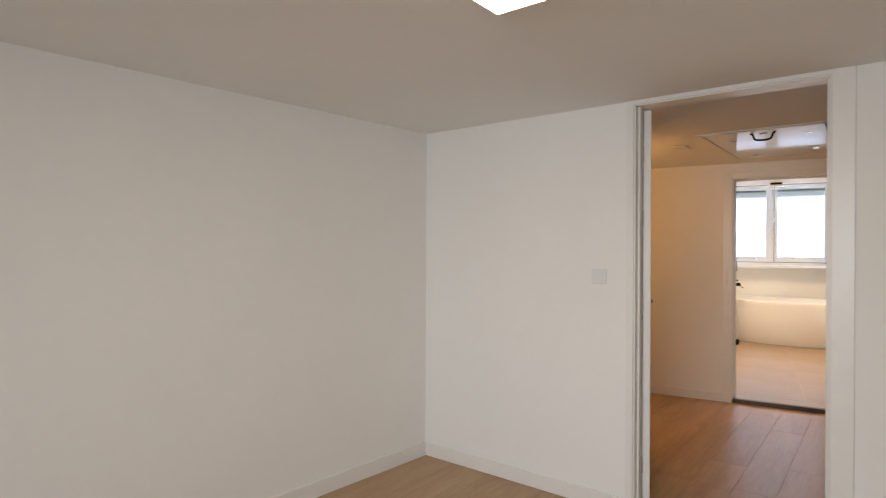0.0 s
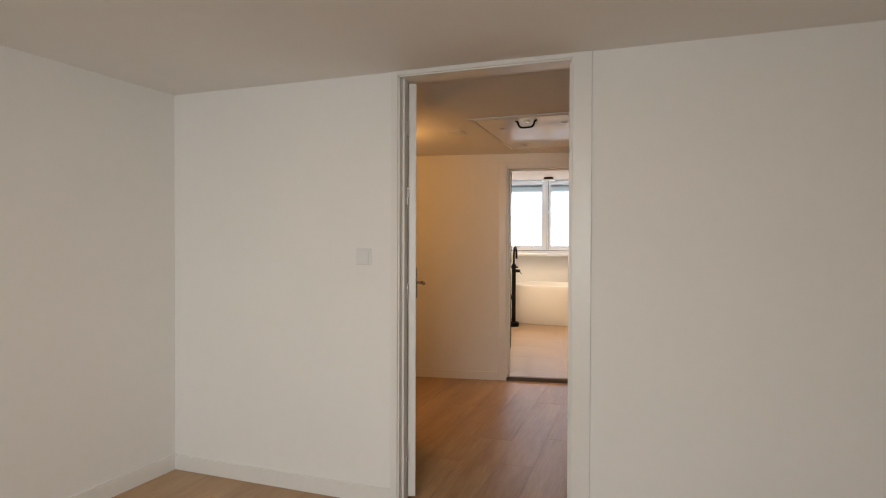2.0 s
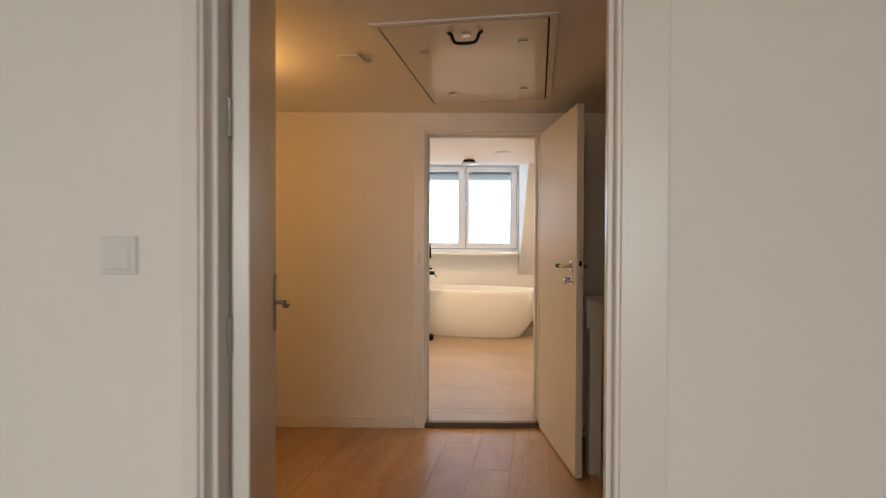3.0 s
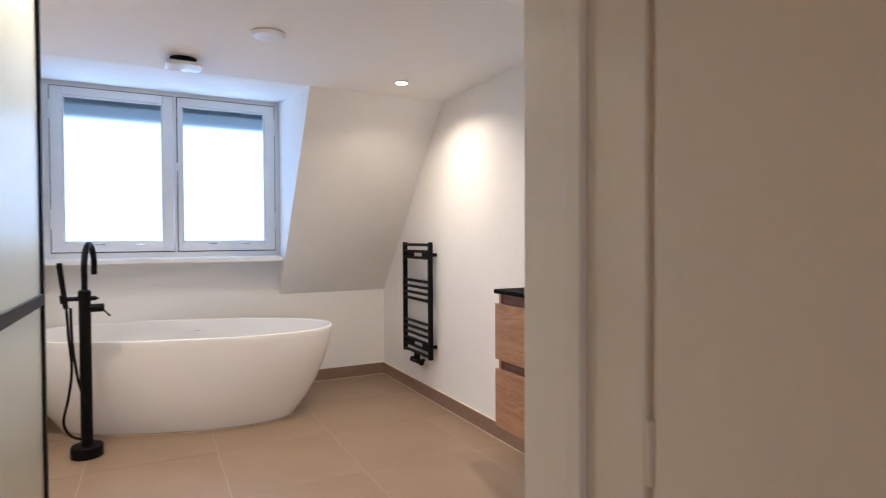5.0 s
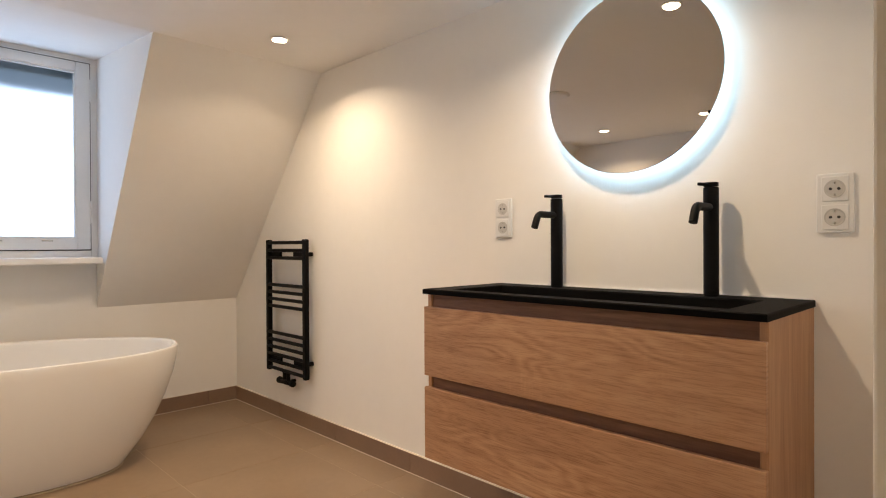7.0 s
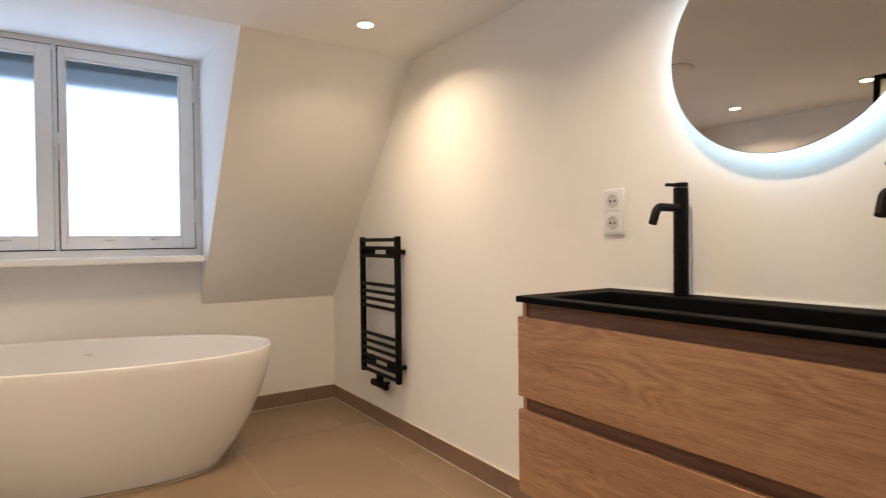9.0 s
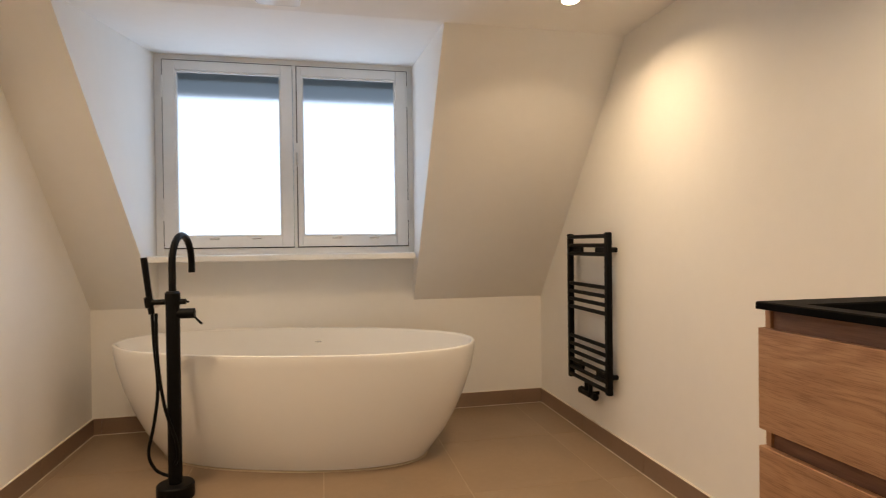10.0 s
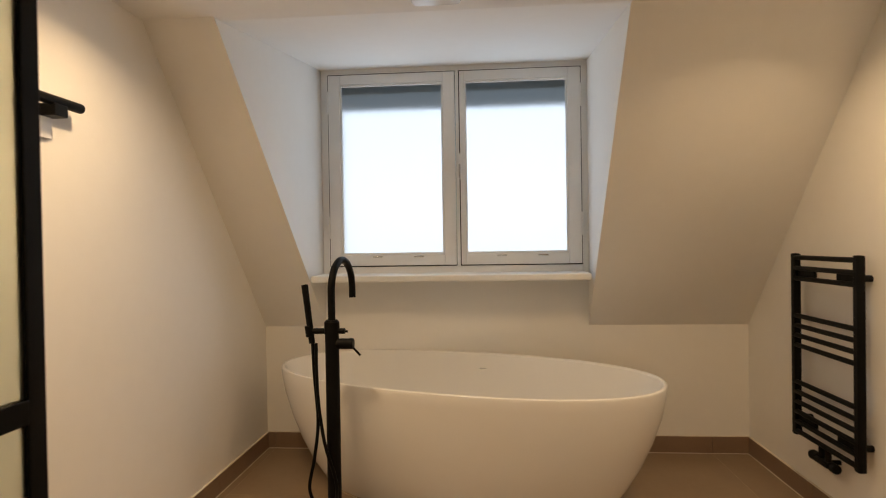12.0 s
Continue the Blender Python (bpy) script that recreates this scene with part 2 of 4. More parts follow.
def cyl(bm, p0, p1, r, r2=None, seg=24, bevel=0.0):
    p0, p1, seg = Vector(p0), Vector(p1), max(seg, 20)
    d = p1 - p0
    m = Matrix.Translation((p0 + p1) / 2) @ d.to_track_quat("Z", "Y").to_matrix().to_4x4()
    vs = bmesh.ops.create_cone(bm, cap_ends=True, segments=seg, radius1=r, radius2=r if r2 is None else r2, depth=d.length, matrix=m)["verts"]
    if bevel:
        edges = [e for e in {e for v in vs for e in v.link_edges} if any(len(f.verts) > 4 for f in e.link_faces)]
        bmesh.ops.bevel(bm, geom=edges, offset=bevel, segments=2, profile=0.5, affect="EDGES")
    return bm


def sweep(bm, pts, r, seg=12):
    """A round tube along points."""
    pts, seg = [Vector(p) for p in pts], max(seg, 20)
    rings, up = [], None
    for i, p in enumerate(pts):
        d = (pts[min(i + 1, len(pts) - 1)] - pts[max(i - 1, 0)]).normalized()
        if up is None:
            up = d.orthogonal().normalized()
        up = (up - d * up.dot(d)).normalized()
        side = d.cross(up)
        rings.append([bm.verts.new(p + r * (math.cos(a) * up + math.sin(a) * side)) for a in (2 * math.pi * k / seg for k in range(seg))])
    for a, b in zip(rings, rings[1:]):
        for k in range(seg):
            bm.faces.new((a[k], a[(k + 1) % seg], b[(k + 1) % seg], b[k]))
    bm.faces.new(rings[0][::-1])
    bm.faces.new(rings[-1])
    return bm


def lathe(bm, profile, centre, axis="z", seg=40):
    """A solid of revolution: profile of (radius, height) about an axis through centre."""
    rings, seg = [], max(seg, 20)
    for r, h in profile:
        ring = []
        for k in range(seg):
            a = 2 * math.pi * k / seg
            c, s = r * math.cos(a), r * math.sin(a)
            co = {"z": (c, s, h), "x": (h, c, s), "y": (s, h, c)}[axis]
            ring.append(bm.verts.new(Vector(centre) + Vector(co)))
        rings.append(ring)
    for a, b in zip(rings, rings[1:]):
        for k in range(seg):
            bm.faces.new((a[k], a[(k + 1) % seg], b[(k + 1) % seg], b[k]))
    bm.faces.new(rings[0][::-1])
    bm.faces.new(rings[-1])
    return bm


def mesh_of(name, bm, mat, shift=Vector()):
    bmesh.ops.recalc_face_normals(bm, faces=bm.faces)
    for v in bm.verts:
        v.co -= shift
    me = bpy.data.meshes.new(name)
    bm.to_mesh(me)
    bm.free()
    me.materials.append(mat)
    me.polygons.foreach_set("use_smooth", [True] * len(me.polygons))
    me.set_sharp_from_angle(angle=radians(21))
    return me


def thing(name, at, label, category, group=""):
    ob = new(name)
    ob.location = at
    ob.empty_display_size = 0.1
    return tagged(ob, label, category, group)


def root_of(ob):
    while ob.parent:
        ob = ob.parent
    return ob


def part(name, bm, mat, parent, label=""):
    """Links bm, given in world places, as one mesh under a thing or under a part."""
    ob = new(name, mesh_of(name, bm, mat, root_of(parent).location))
    ob.parent = parent
    return tagged(ob, label)


def solid(name, bm, mat, label="", category="", kind="", at=(0, 0, 0)):
    ob = new(name, mesh_of(name, bm, mat, Vector(at)))
    ob.location = at
    return tagged(ob, label, category, "", kind)


def B():
    return bmesh.new()


def askew(ob):
    """Lays a thing built in the bedroom's own axes into the world."""
    ob.matrix_basis = BEDM @ ob.matrix_basis
    return ob


# ---- plan ----
FL = -0.035          # bedroom and landing floor; the bathroom floor is 0
CEIL = 2.275         # bathroom ceiling
LAND = 2.172         # landing and bedroom ceiling
BED = 2.172
XL = -3.02           # bathroom wall opposite the basin
DY0, DY1 = -4.44, -4.20          # wall between landing and bathroom
BX0, BX1 = -2.175, -1.388        # its doorway
BT = 2.03                        # its head
EY0, EY1 = 0.0, 0.12             # bedroom door wall, in the bedroom's own axes
EX0, EX1 = 0.008, 0.855          # its doorway
KNEE, RISE = 0.79, 1.22

# ---- structure ----
def wall(name, boxes, mat=PLASTER):
    bm = B()
    for b in boxes:
        box(bm, *b)
    return solid(name, bm, mat, kind="structure")


TOP = 2.46
wall("wall_basin_side", [(0, 0.15, DY1, 0.12, -0.06, TOP)])
wall("wall_shower_side", [(XL - 0.15, XL, DY1, 0.12, -0.06, TOP)])
wall("wall_knee", [(XL, 0, 0, 0.12, -0.06, 1.115)])
wall("wall_over_window", [(XL, 0, 0, 0.12, 2.425, TOP)])
wall("wall_bathroom_door", [(-3.75, BX0 - 0.03, DY0, DY1, FL - 0.1, TOP), (BX1 + 0.03, 1.15, DY0, DY1, FL - 0.1, TOP),
                            (BX0 - 0.03, BX1 + 0.03, DY0, DY1, BT + 0.03, TOP)])
wall("wall_landing_left", [(-3.75, -3.6, -6.9, DY0, FL - 0.1, TOP)])
wall("wall_landing_right", [(1.0, 1.15, -7.9, DY0, -2.6, TOP)])
wall("wall_stairwell", [(-1.3, 1.0, DY0, DY1, -2.6, FL - 0.1), (-1.3, -1.15, -5.6, DY0, -2.6, FL - 0.1)])
# unseen walls and slab, added to keep sky light from leaking up the stairwell
wall("light_stop_below_landing", [(-1.3, -1.15, -7.9, -5.6, -2.6, FL - 0.1), (-1.3, 1.15, -8.05, -7.9, -2.6, FL - 0.1)])
wall("light_stop_below_stairs", [(-1.3, 1.0, -7.9, DY1, -2.7, -2.6)])
askew(wall("wall_bedroom_door", [(-1.75, EX0 - 0.03, EY0, EY1, FL - 0.1, TOP), (EX1 + 0.03, 3.9, EY0, EY1, FL - 0.1, TOP),
                                 (EX0 - 0.03, EX1 + 0.03, EY0, EY1, 2.168, TOP)]))
askew(wall("wall_bedroom_right", [(2.75, 2.9, -5.2, EY0, FL - 0.1, TOP)]))
askew(wall("wall_bedroom_window", [(-2.2, -0.2, -5.35, -5.2, FL - 0.1, TOP), (2.0, 2.9, -5.35, -5.2, FL - 0.1, TOP),
                                   (-0.2, 2.0, -5.35, -5.2, FL - 0.1, 0.75), (-0.2, 2.0, -5.35, -5.2, 2.08, TOP)]))


def prism(name, foot, z0, z1, mat):
    bm = B()
    a = [bm.verts.new((x, y, z0)) for x, y in foot]
    b = [bm.verts.new((x, y, z1)) for x, y in foot]
    bm.faces.new(a[::-1])
    bm.faces.new(b)
    k = len(foot)
    for i in range(k):
        bm.faces.new((a[i], a[(i + 1) % k], b[(i + 1) % k], b[i]))
    return solid(name, bm, mat, kind="structure")


SKEW = -0.36         # how far the bedroom's long wall leans outwards over its length
askew(prism("wall_bedroom_left", [(-1.44, 0.0), (-1.44 + SKEW, -5.2), (-1.6 + SKEW, -5.2), (-1.6, 0.0)], FL - 0.1, TOP, PLASTER))


def slope(name, x_window, x_front, x_wall, rise=RISE):
    """The roof slope beside the dormer: a solid whose side is the dormer's cheek."""
    bm = B()
    prof = [(0.0, KNEE), (-rise, CEIL), (-rise, TOP), (0.0, TOP)]
    a = [bm.verts.new((x_window if y == 0 else x_front, y, z)) for y, z in prof]
    b = [bm.verts.new((x_wall, y, z)) for y, z in prof]
    bm.faces.new(a)
    bm.faces.new(b[::-1])
    for i in range(4):
        bm.faces.new((a[i], b[i], b[(i + 1) % 4], a[(i + 1) % 4]))
    return solid(name, bm, PLASTER, kind="structure")


slope("sloped_ceiling_basin_side", -0.955, -0.985, 0.0)
slope("sloped_ceiling_shower_side", -2.62, -2.705, XL, 1.27)


def ceiling(name, pts_low, thick, mat=CEILING):
    bm = B()
    a = [bm.verts.new(p) for p in pts_low]
    b = [bm.verts.new((p[0], p[1], p[2] + thick)) for p in pts_low]
    bm.faces.new(a)
    bm.faces.new(b[::-1])
    for i in range(4):
        bm.faces.new((a[i], b[i], b[(i + 1) % 4], a[(i + 1) % 4]))
    return solid(name, bm, mat, kind="structure")


ceiling("ceiling_bathroom", [(XL, DY1, CEIL), (0, DY1, CEIL), (0, -RISE, CEIL), (XL, -RISE, CEIL)], 0.2)
ceiling("ceiling_dormer", [(-2.705, -RISE, CEIL), (-0.985, -RISE, CEIL), (-0.955, 0.0, 2.425), (-2.62, 0.0, 2.425)], 0.2)
askew(ceiling("ceiling_bedroom", [(-2.1, -5.2, BED), (2.75, -5.2, BED), (2.75, EY0, BED), (-2.1, EY0, BED)], 0.2))
ceiling("ceiling_landing", [(-3.6, -6.93, LAND), (1.0, -7.68, LAND), (1.0, DY0, LAND), (-3.6, DY0, LAND)], 0.2)
HX0, HX1, HY0, HY1 = 0.045, 0.75, 1.19, 2.49

bm = B()
box(bm, XL, 0, DY1, 0, -0.06, -0.0012)
box(bm, BX0, BX1, DY0 + 0.045, DY1, -0.06, -0.0012)
floor_bath = solid("floor_bathroom", bm, GROUT, kind="structure")
floor_bed = solid("floor_bedroom", box(B(), -1.9, 2.75, -5.2, EY0, FL - 0.1, FL - 0.009), DARK_GAP, kind="structure")
bm = B()
box(bm, -1.3, 1.05, EY0, 3.0, FL - 0.1, FL - 0.009)
box(bm, 1.05, 3.9, EY0, 1.3, FL - 0.1, FL - 0.009)
floor_land = solid("floor_landing", bm, DARK_GAP, kind="structure")


def trim(name, boxes, mat=SATIN, bevel=0.003):
    bm = B()
    for b in boxes:
        box(bm, *b, bevel=bevel)
    return solid(name, bm, mat, kind="structure")


askew(trim("baseboard_bedroom", [(-1.43, EX0 - 0.046, EY0 - 0.014, EY0, FL, 0.052), (EX1 + 0.093, 2.75, EY0 - 0.014, EY0, FL, 0.052)]))
askew(prism("baseboard_bedroom_side", [(-1.44, 0.0), (-1.426, 0.0), (-1.426 + SKEW, -5.2), (-1.44 + SKEW, -5.2)], FL, 0.052, SATIN))
trim("baseboard_landing", [(-3.6, BX0 - 0.095, DY0 - 0.014, DY0, FL, 0.045), (-3.6, -3.586, -6.9, DY0 - 0.014, FL, 0.045)])
# door frames
trim("door_frame_bathroom", [
    (BX0 - 0.03, BX0, DY0 - 0.004, DY1 + 0.004, 0.0, BT), (BX1, BX1 + 0.03, DY0 - 0.004, DY1 + 0.004, 0.0, BT),
    (BX0 - 0.03, BX1 + 0.03, DY0 - 0.004, DY1 + 0.004, BT, BT + 0.03),
    (BX0, BX0 + 0.014, DY0 + 0.10, DY0 + 0.135, 0.002, BT - 0.014), (BX1 - 0.014, BX1, DY0 + 0.10, DY0 + 0.135, 0.002, BT - 0.014),
    (BX0, BX1, DY0 + 0.10, DY0 + 0.135, BT - 0.014, BT)])
trim("trim_bathroom_door", [
    (BX0 - 0.09, BX0 - 0.012, DY0 - 0.016, DY0, FL, BT + 0.06), (BX1 + 0.012, BX1 + 0.09, DY0 - 0.016, DY0, FL, BT + 0.06),
    (BX0 - 0.09, BX1 + 0.09, DY0 - 0.015, DY0, BT + 0.012, BT + 0.06),
    (BX0 - 0.038, BX0 - 0.014, DY0 - 0.026, DY0 - 0.001, FL, BT + 0.03),
    (BX0 - 0.075, BX0, DY1, DY1 + 0.012, 0.11, BT + 0.05), (BX1, BX1 + 0.075, DY1, DY1 + 0.012, 0.11, BT + 0.05), (BX0 - 0.075, BX1 + 0.075, DY1, DY1 + 0.011, BT, BT + 0.05)])
askew(trim("door_frame_bedroom", [
    (EX0 - 0.03, EX0, EY0 - 0.004, EY1 + 0.004, FL, 2.143), (EX1, EX1 + 0.03, EY0 - 0.004, EY1 + 0.004, FL, 2.143),
    (EX0 - 0.03, EX1 + 0.03, EY0 - 0.004, EY1 + 0.004, 2.143, 2.168),
    (EX0, EX0 + 0.012, EY0 + 0.03, EY0 + 0.07, FL, 2.143), (EX1 - 0.012, EX1, EY0 + 0.03, EY0 + 0.07, FL, 2.143)]))
askew(trim("trim_bedroom_door", [
    (EX0 - 0.046, EX0 - 0.008, EY0 - 0.014, EY0, FL, 2.1715), (EX1 + 0.008, EX1 + 0.093, EY0 - 0.014, EY0, FL, 2.1715),
    (EX0 - 0.046, EX1 + 0.093, EY0 - 0.013, EY0, 2.15, 2.1715)]))
trim("threshold", [(BX0, BX1, DY0 - 0.006, DY0 + 0.045, FL - 0.005, 0.003)], THRESHOLD, 0.004)


# ---- windows ----
def bathroom_window():
    win = tagged(thing("window_1", (-1.785, 0.0, 1.115), "white wooden double casement window with frosted panes", "window"), kind="structure")
    Y0, Y1 = -0.03, 0.06
    for b in [(-2.62, -2.575, 1.115, 2.425), (-0.992, -0.955, 1.115, 2.425), (-2.575, -0.992, 2.388, 2.425), (-2.575, -0.992, 1.115, 1.17),
              (-1.765, -1.742, 1.17, 2.388)]:
        part("window_frame", box(B(), b[0], b[1], Y0, Y1, b[2], b[3], 0.003), WINDOW_PAINT, win)
    part("window_sill", box(B(), -2.625, -0.985, -0.285, 0.0, 1.088, 1.128, 0.008), WINDOW_PAINT, win)
    for x0, x1, px0, px1 in ((-2.571, -1.769, -2.497, -1.842), (-1.738, -0.996, -1.708, -1.074)):
        sash = part("sash", box(box(box(box(B(), x0, px0, Y0 - 0.012, Y0 + 0.04, 1.176, 2.383, 0.004), px1, x1, Y0 - 0.012, Y0 + 0.04, 1.176, 2.383, 0.004),
                    px0, px1, Y0 - 0.012, Y0 + 0.04, 1.176, 1.245, 0.004), px0, px1, Y0 - 0.012, Y0 + 0.04, 2.322, 2.383, 0.004), WINDOW_PAINT, win)
        bead = 0.012
        part("glazing_bead", box(box(box(box(B(), px0, px0 + bead, Y0 - 0.004, Y0 + 0.01, 1.245, 2.322), px1 - bead, px1, Y0 - 0.004, Y0 + 0.01, 1.245, 2.322),
             px0 + bead, px1 - bead, Y0 - 0.004, Y0 + 0.01, 1.245, 1.245 + bead), px0 + bead, px1 - bead, Y0 - 0.004, Y0 + 0.01, 2.322 - bead, 2.322), WINDOW_PAINT, sash)
        pane = part("pane", box(B(), px0, px1, Y0 + 0.012, Y0 + 0.02, 1.245, 2.322), FROSTED, sash, "frosted glass pane")
        pane.visible_shadow = False
        for k in range(2):
            cx = px0 + (px1 - px0) * (0.35 + 0.4 * k)
            part("drain_cap", box(B(), cx - 0.03, cx + 0.03, Y0 - 0.017, Y0 - 0.010, 1.228, 1.236, 0.002), CHROME, sash)
    # dark strips painted in for the shade between sash and frame
    for x0, x1, z0, z1 in ((-2.5755, -2.5705, 1.17, 2.388), (-0.9965, -0.9915, 1.17, 2.388), (-1.744, -1.7365, 1.17, 2.388), (-2.5695, -1.769, 2.3825, 2.3885), (-1.7365, -0.9975, 2.3825, 2.3885),
                           (-2.5695, -1.769, 1.1695, 1.1765), (-1.7365, -0.9975, 1.1695, 1.1765)):
        part("gap_shade", box(B(), x0, x1, Y0 - 0.0025, Y0 + 0.004, z0, z1), DARK_GAP, win, "dark strip for the shade in the gap round the sash")
    for x, s in ((-2.574, 1), (-0.993, -1)):
        for z in (1.42, 2.21):
            part("hinge", cyl(B(), (x, Y0 - 0.016, z - 0.07), (x, Y0 - 0.016, z + 0.07), 0.007, seg=12), WINDOW_PAINT, win)
    plate = part("handle_plate", box(B(), -1.751, -1.731, Y0 - 0.022, Y0 - 0.010, 1.71, 1.87, 0.003), WINDOW_PAINT, win)
    part("handle", box(B(), -1.747, -1.735, Y0 - 0.055, Y0 - 0.02, 1.715, 1.80, 0.004), CHROME, plate)
    return win


bathroom_window()
shutter = thing("roller_shutter", (-1.785, 0.09, 2.2), "dark grey-green roller shutter hanging a little below its box", "roller shutter")
for k in range(3):
    part("slat", box(B(), -2.57, -0.995, 0.075, 0.088, 2.288 + 0.034 * k, 2.319 + 0.034 * k, 0.004), SHUTTER, shutter)
part("slat", box(B(), -2.57, -0.995, 0.075, 0.1, 2.387, 2.425, 0.004), SHUTTER, shutter)

win2 = tagged(thing("window_2", (0.9, -5.3, 0.75), "wide white-framed bedroom window", "window"), kind="structure")
for b in [(-0.2, -0.13, 0.75, 2.08), (1.93, 2.0, 0.75, 2.08), (-0.13, 1.93, 2.01, 2.08), (-0.13, 1.93, 0.75, 0.82), (0.86, 0.94, 0.82, 2.01)]:
    part("window_frame", box(B(), b[0], b[1], -5.32, -5.25, b[2], b[3], 0.004), WINDOW_PAINT, win2)
askew(win2)


# ---- doors ----
def lever(parent, x, y, z, side, along, metal, grip, plate_h=0.055):
    """A lever handle on a plate; side: x direction out of the leaf; along: y direction of the lever."""
    rose = part("handle_plate", box(B(), min(x, x + side * 0.008), max(x, x + side * 0.008), y - 0.027, y + 0.027, z - plate_h / 2, z + plate_h / 2, 0.002), metal, parent)
    part("lever_neck", sweep(B(), [(x, y, z), (x + side * 0.035, y, z), (x + side * 0.048, y + along * 0.012, z), (x + side * 0.05, y + along * 0.05, z)], 0.009), metal, rose)
    if grip is not None:
        part("lever_grip", lathe(B(), [(0.008, 0), (0.011, 0.012), (0.0125, 0.05), (0.011, 0.08), (0.007, 0.088)] if along > 0 else
             [(0.007, -0.088), (0.011, -0.08), (0.0125, -0.05), (0.011, -0.012), (0.008, 0)], (x + side * 0.05, y + along * 0.045, z), "y", 16), grip, rose, "black lever grip")
        part("lever_tip", cyl(B(), (x + side * 0.05, y + along * 0.132, z), (x + side * 0.05, y + along * 0.142, z), 0.007, seg=14), metal, rose)
    else:
        part("lever_grip", sweep(B(), [(x + side * 0.05, y + along * 0.04, z), (x + side * 0.05, y + along * 0.12, z), (x + side * 0.042, y + along * 0.128, z)], 0.009), metal, rose)
    return rose


def bathroom_door():
    d = tagged(thing("door_1", (BX1, DY0, FL + 0.01), "cream-painted flush bathroom door standing open to the landing", "door"), kind="structure")
    x0, x1, y0, y1 = -1.388, -1.348, -5.315, DY0 - 0.0165
    leaf = part("door_leaf", box(B(), x0, x1, y0, y1, FL + 0.012, 2.025, 0.003), SATIN, d)
    lever(leaf, x0, y0 + 0.09, 1.135, -1, 1, CHROME, BLACK)
    lever(leaf, x1, y0 + 0.09, 1.135, 1, 1, CHROME, BLACK)
    ly, lz = y0 + 0.09, 1.057
    k = part("lock_plate", box(B(), x0 - 0.008, x0, ly - 0.027, ly + 0.027, lz - 0.0275, lz + 0.0275, 0.002), CHROME, leaf)
    part("thumb_turn", box(cyl(B(), (x0 - 0.03, ly, lz), (x0 - 0.006, ly, lz), 0.013, seg=16), x0 - 0.045, x0 - 0.028, ly - 0.005, ly + 0.005, lz - 0.02, lz + 0.02, 0.002), CHROME, k)
    face = part("lock_face", box(B(), x0 + 0.010, x1 - 0.010, y0 - 0.002, y0 + 0.002, 1.03, 1.24, 0.001), SATIN, leaf, "painted lock face")
    part("latch", box(B(), x0 + 0.012, x1 - 0.012, y0 - 0.010, y0 - 0.001, 1.138, 1.168, 0.002), DARK_METAL, face, "dark latch")
    for z in (1.05, 1.22):
        part("screw", cyl(B(), (x0 + 0.02, y0 - 0.003, z), (x0 + 0.02, y0, z), 0.004), CHROME, face)
    for z in (0.25, 1.0, 1.75):
        part("hinge", cyl(B(), (x0 + 0.004, y1 + 0.008, z - 0.04), (x0 + 0.004, y1 + 0.008, z + 0.04), 0.006, seg=10), SATIN, d)
    d.rotation_euler = (0, 0, radians(3.6))
    return d


def bedroom_door():
    """The leaf is built as if straight, then turned about its hinge."""
    ox, oy = 0.050, 0.115
    d = tagged(thing("door_2", (ox, oy, FL + 0.01), "white flush bedroom door standing open into the landing", "door"), kind="structure")
    leaf = part("door_leaf", box(B(), ox - 0.04, ox, oy, oy + 0.80, FL + 0.012, 2.138, 0.003), SATIN, d)
    for x, s in ((ox, 1), (ox - 0.04, -1)):
        lever(leaf, x, oy + 0.735, 1.05, s, -1, CHROME, None, 0.20)
    for z in (0.22, 1.05, 1.55, 1.9):
        part("hinge", box(B(), ox - 0.052, ox - 0.040, oy - 0.02, oy + 0.006, z - 0.045, z + 0.045, 0.002), CHROME, leaf)
    d.rotation_euler = (0, 0, radians(22))
    return askew(d)


bathroom_door()
bedroom_door()
sp = thing("strike_plate", (BX0 - 0.06, DY0 - 0.016, 1.1), "small white-painted strike plate on the door frame", "strike plate")
part("plate", box(B(), BX0 - 0.070, BX0 - 0.050, DY0 - 0.026, DY0 - 0.015, 1.12, 1.195, 0.002), SATIN, sp)
part("keeper", box(B(), BX0 - 0.068, BX0 - 0.052, DY0 - 0.033, DY0 - 0.025, 1.125, 1.165, 0.002), PLASTIC, sp)
part("lower_keeper", box(B(), BX0 - 0.070, BX0 - 0.052, DY0 - 0.027, DY0 - 0.015, 1.055, 1.095, 0.002), PLASTIC, sp)

# ---- bathroom things ----
def rings_mesh(rings, seg):
    bm = B()
    loops = [[bm.verts.new(p) for p in r] for r in rings]
    for a, b in zip(loops, loops[1:]):
        for k in range(seg):
            bm.faces.new((a[k], a[(k + 1) % seg], b[(k + 1) % seg], b[k]))
    bm.faces.new(loops[0][::-1])
    bm.faces.new(loops[-1])
    return bm


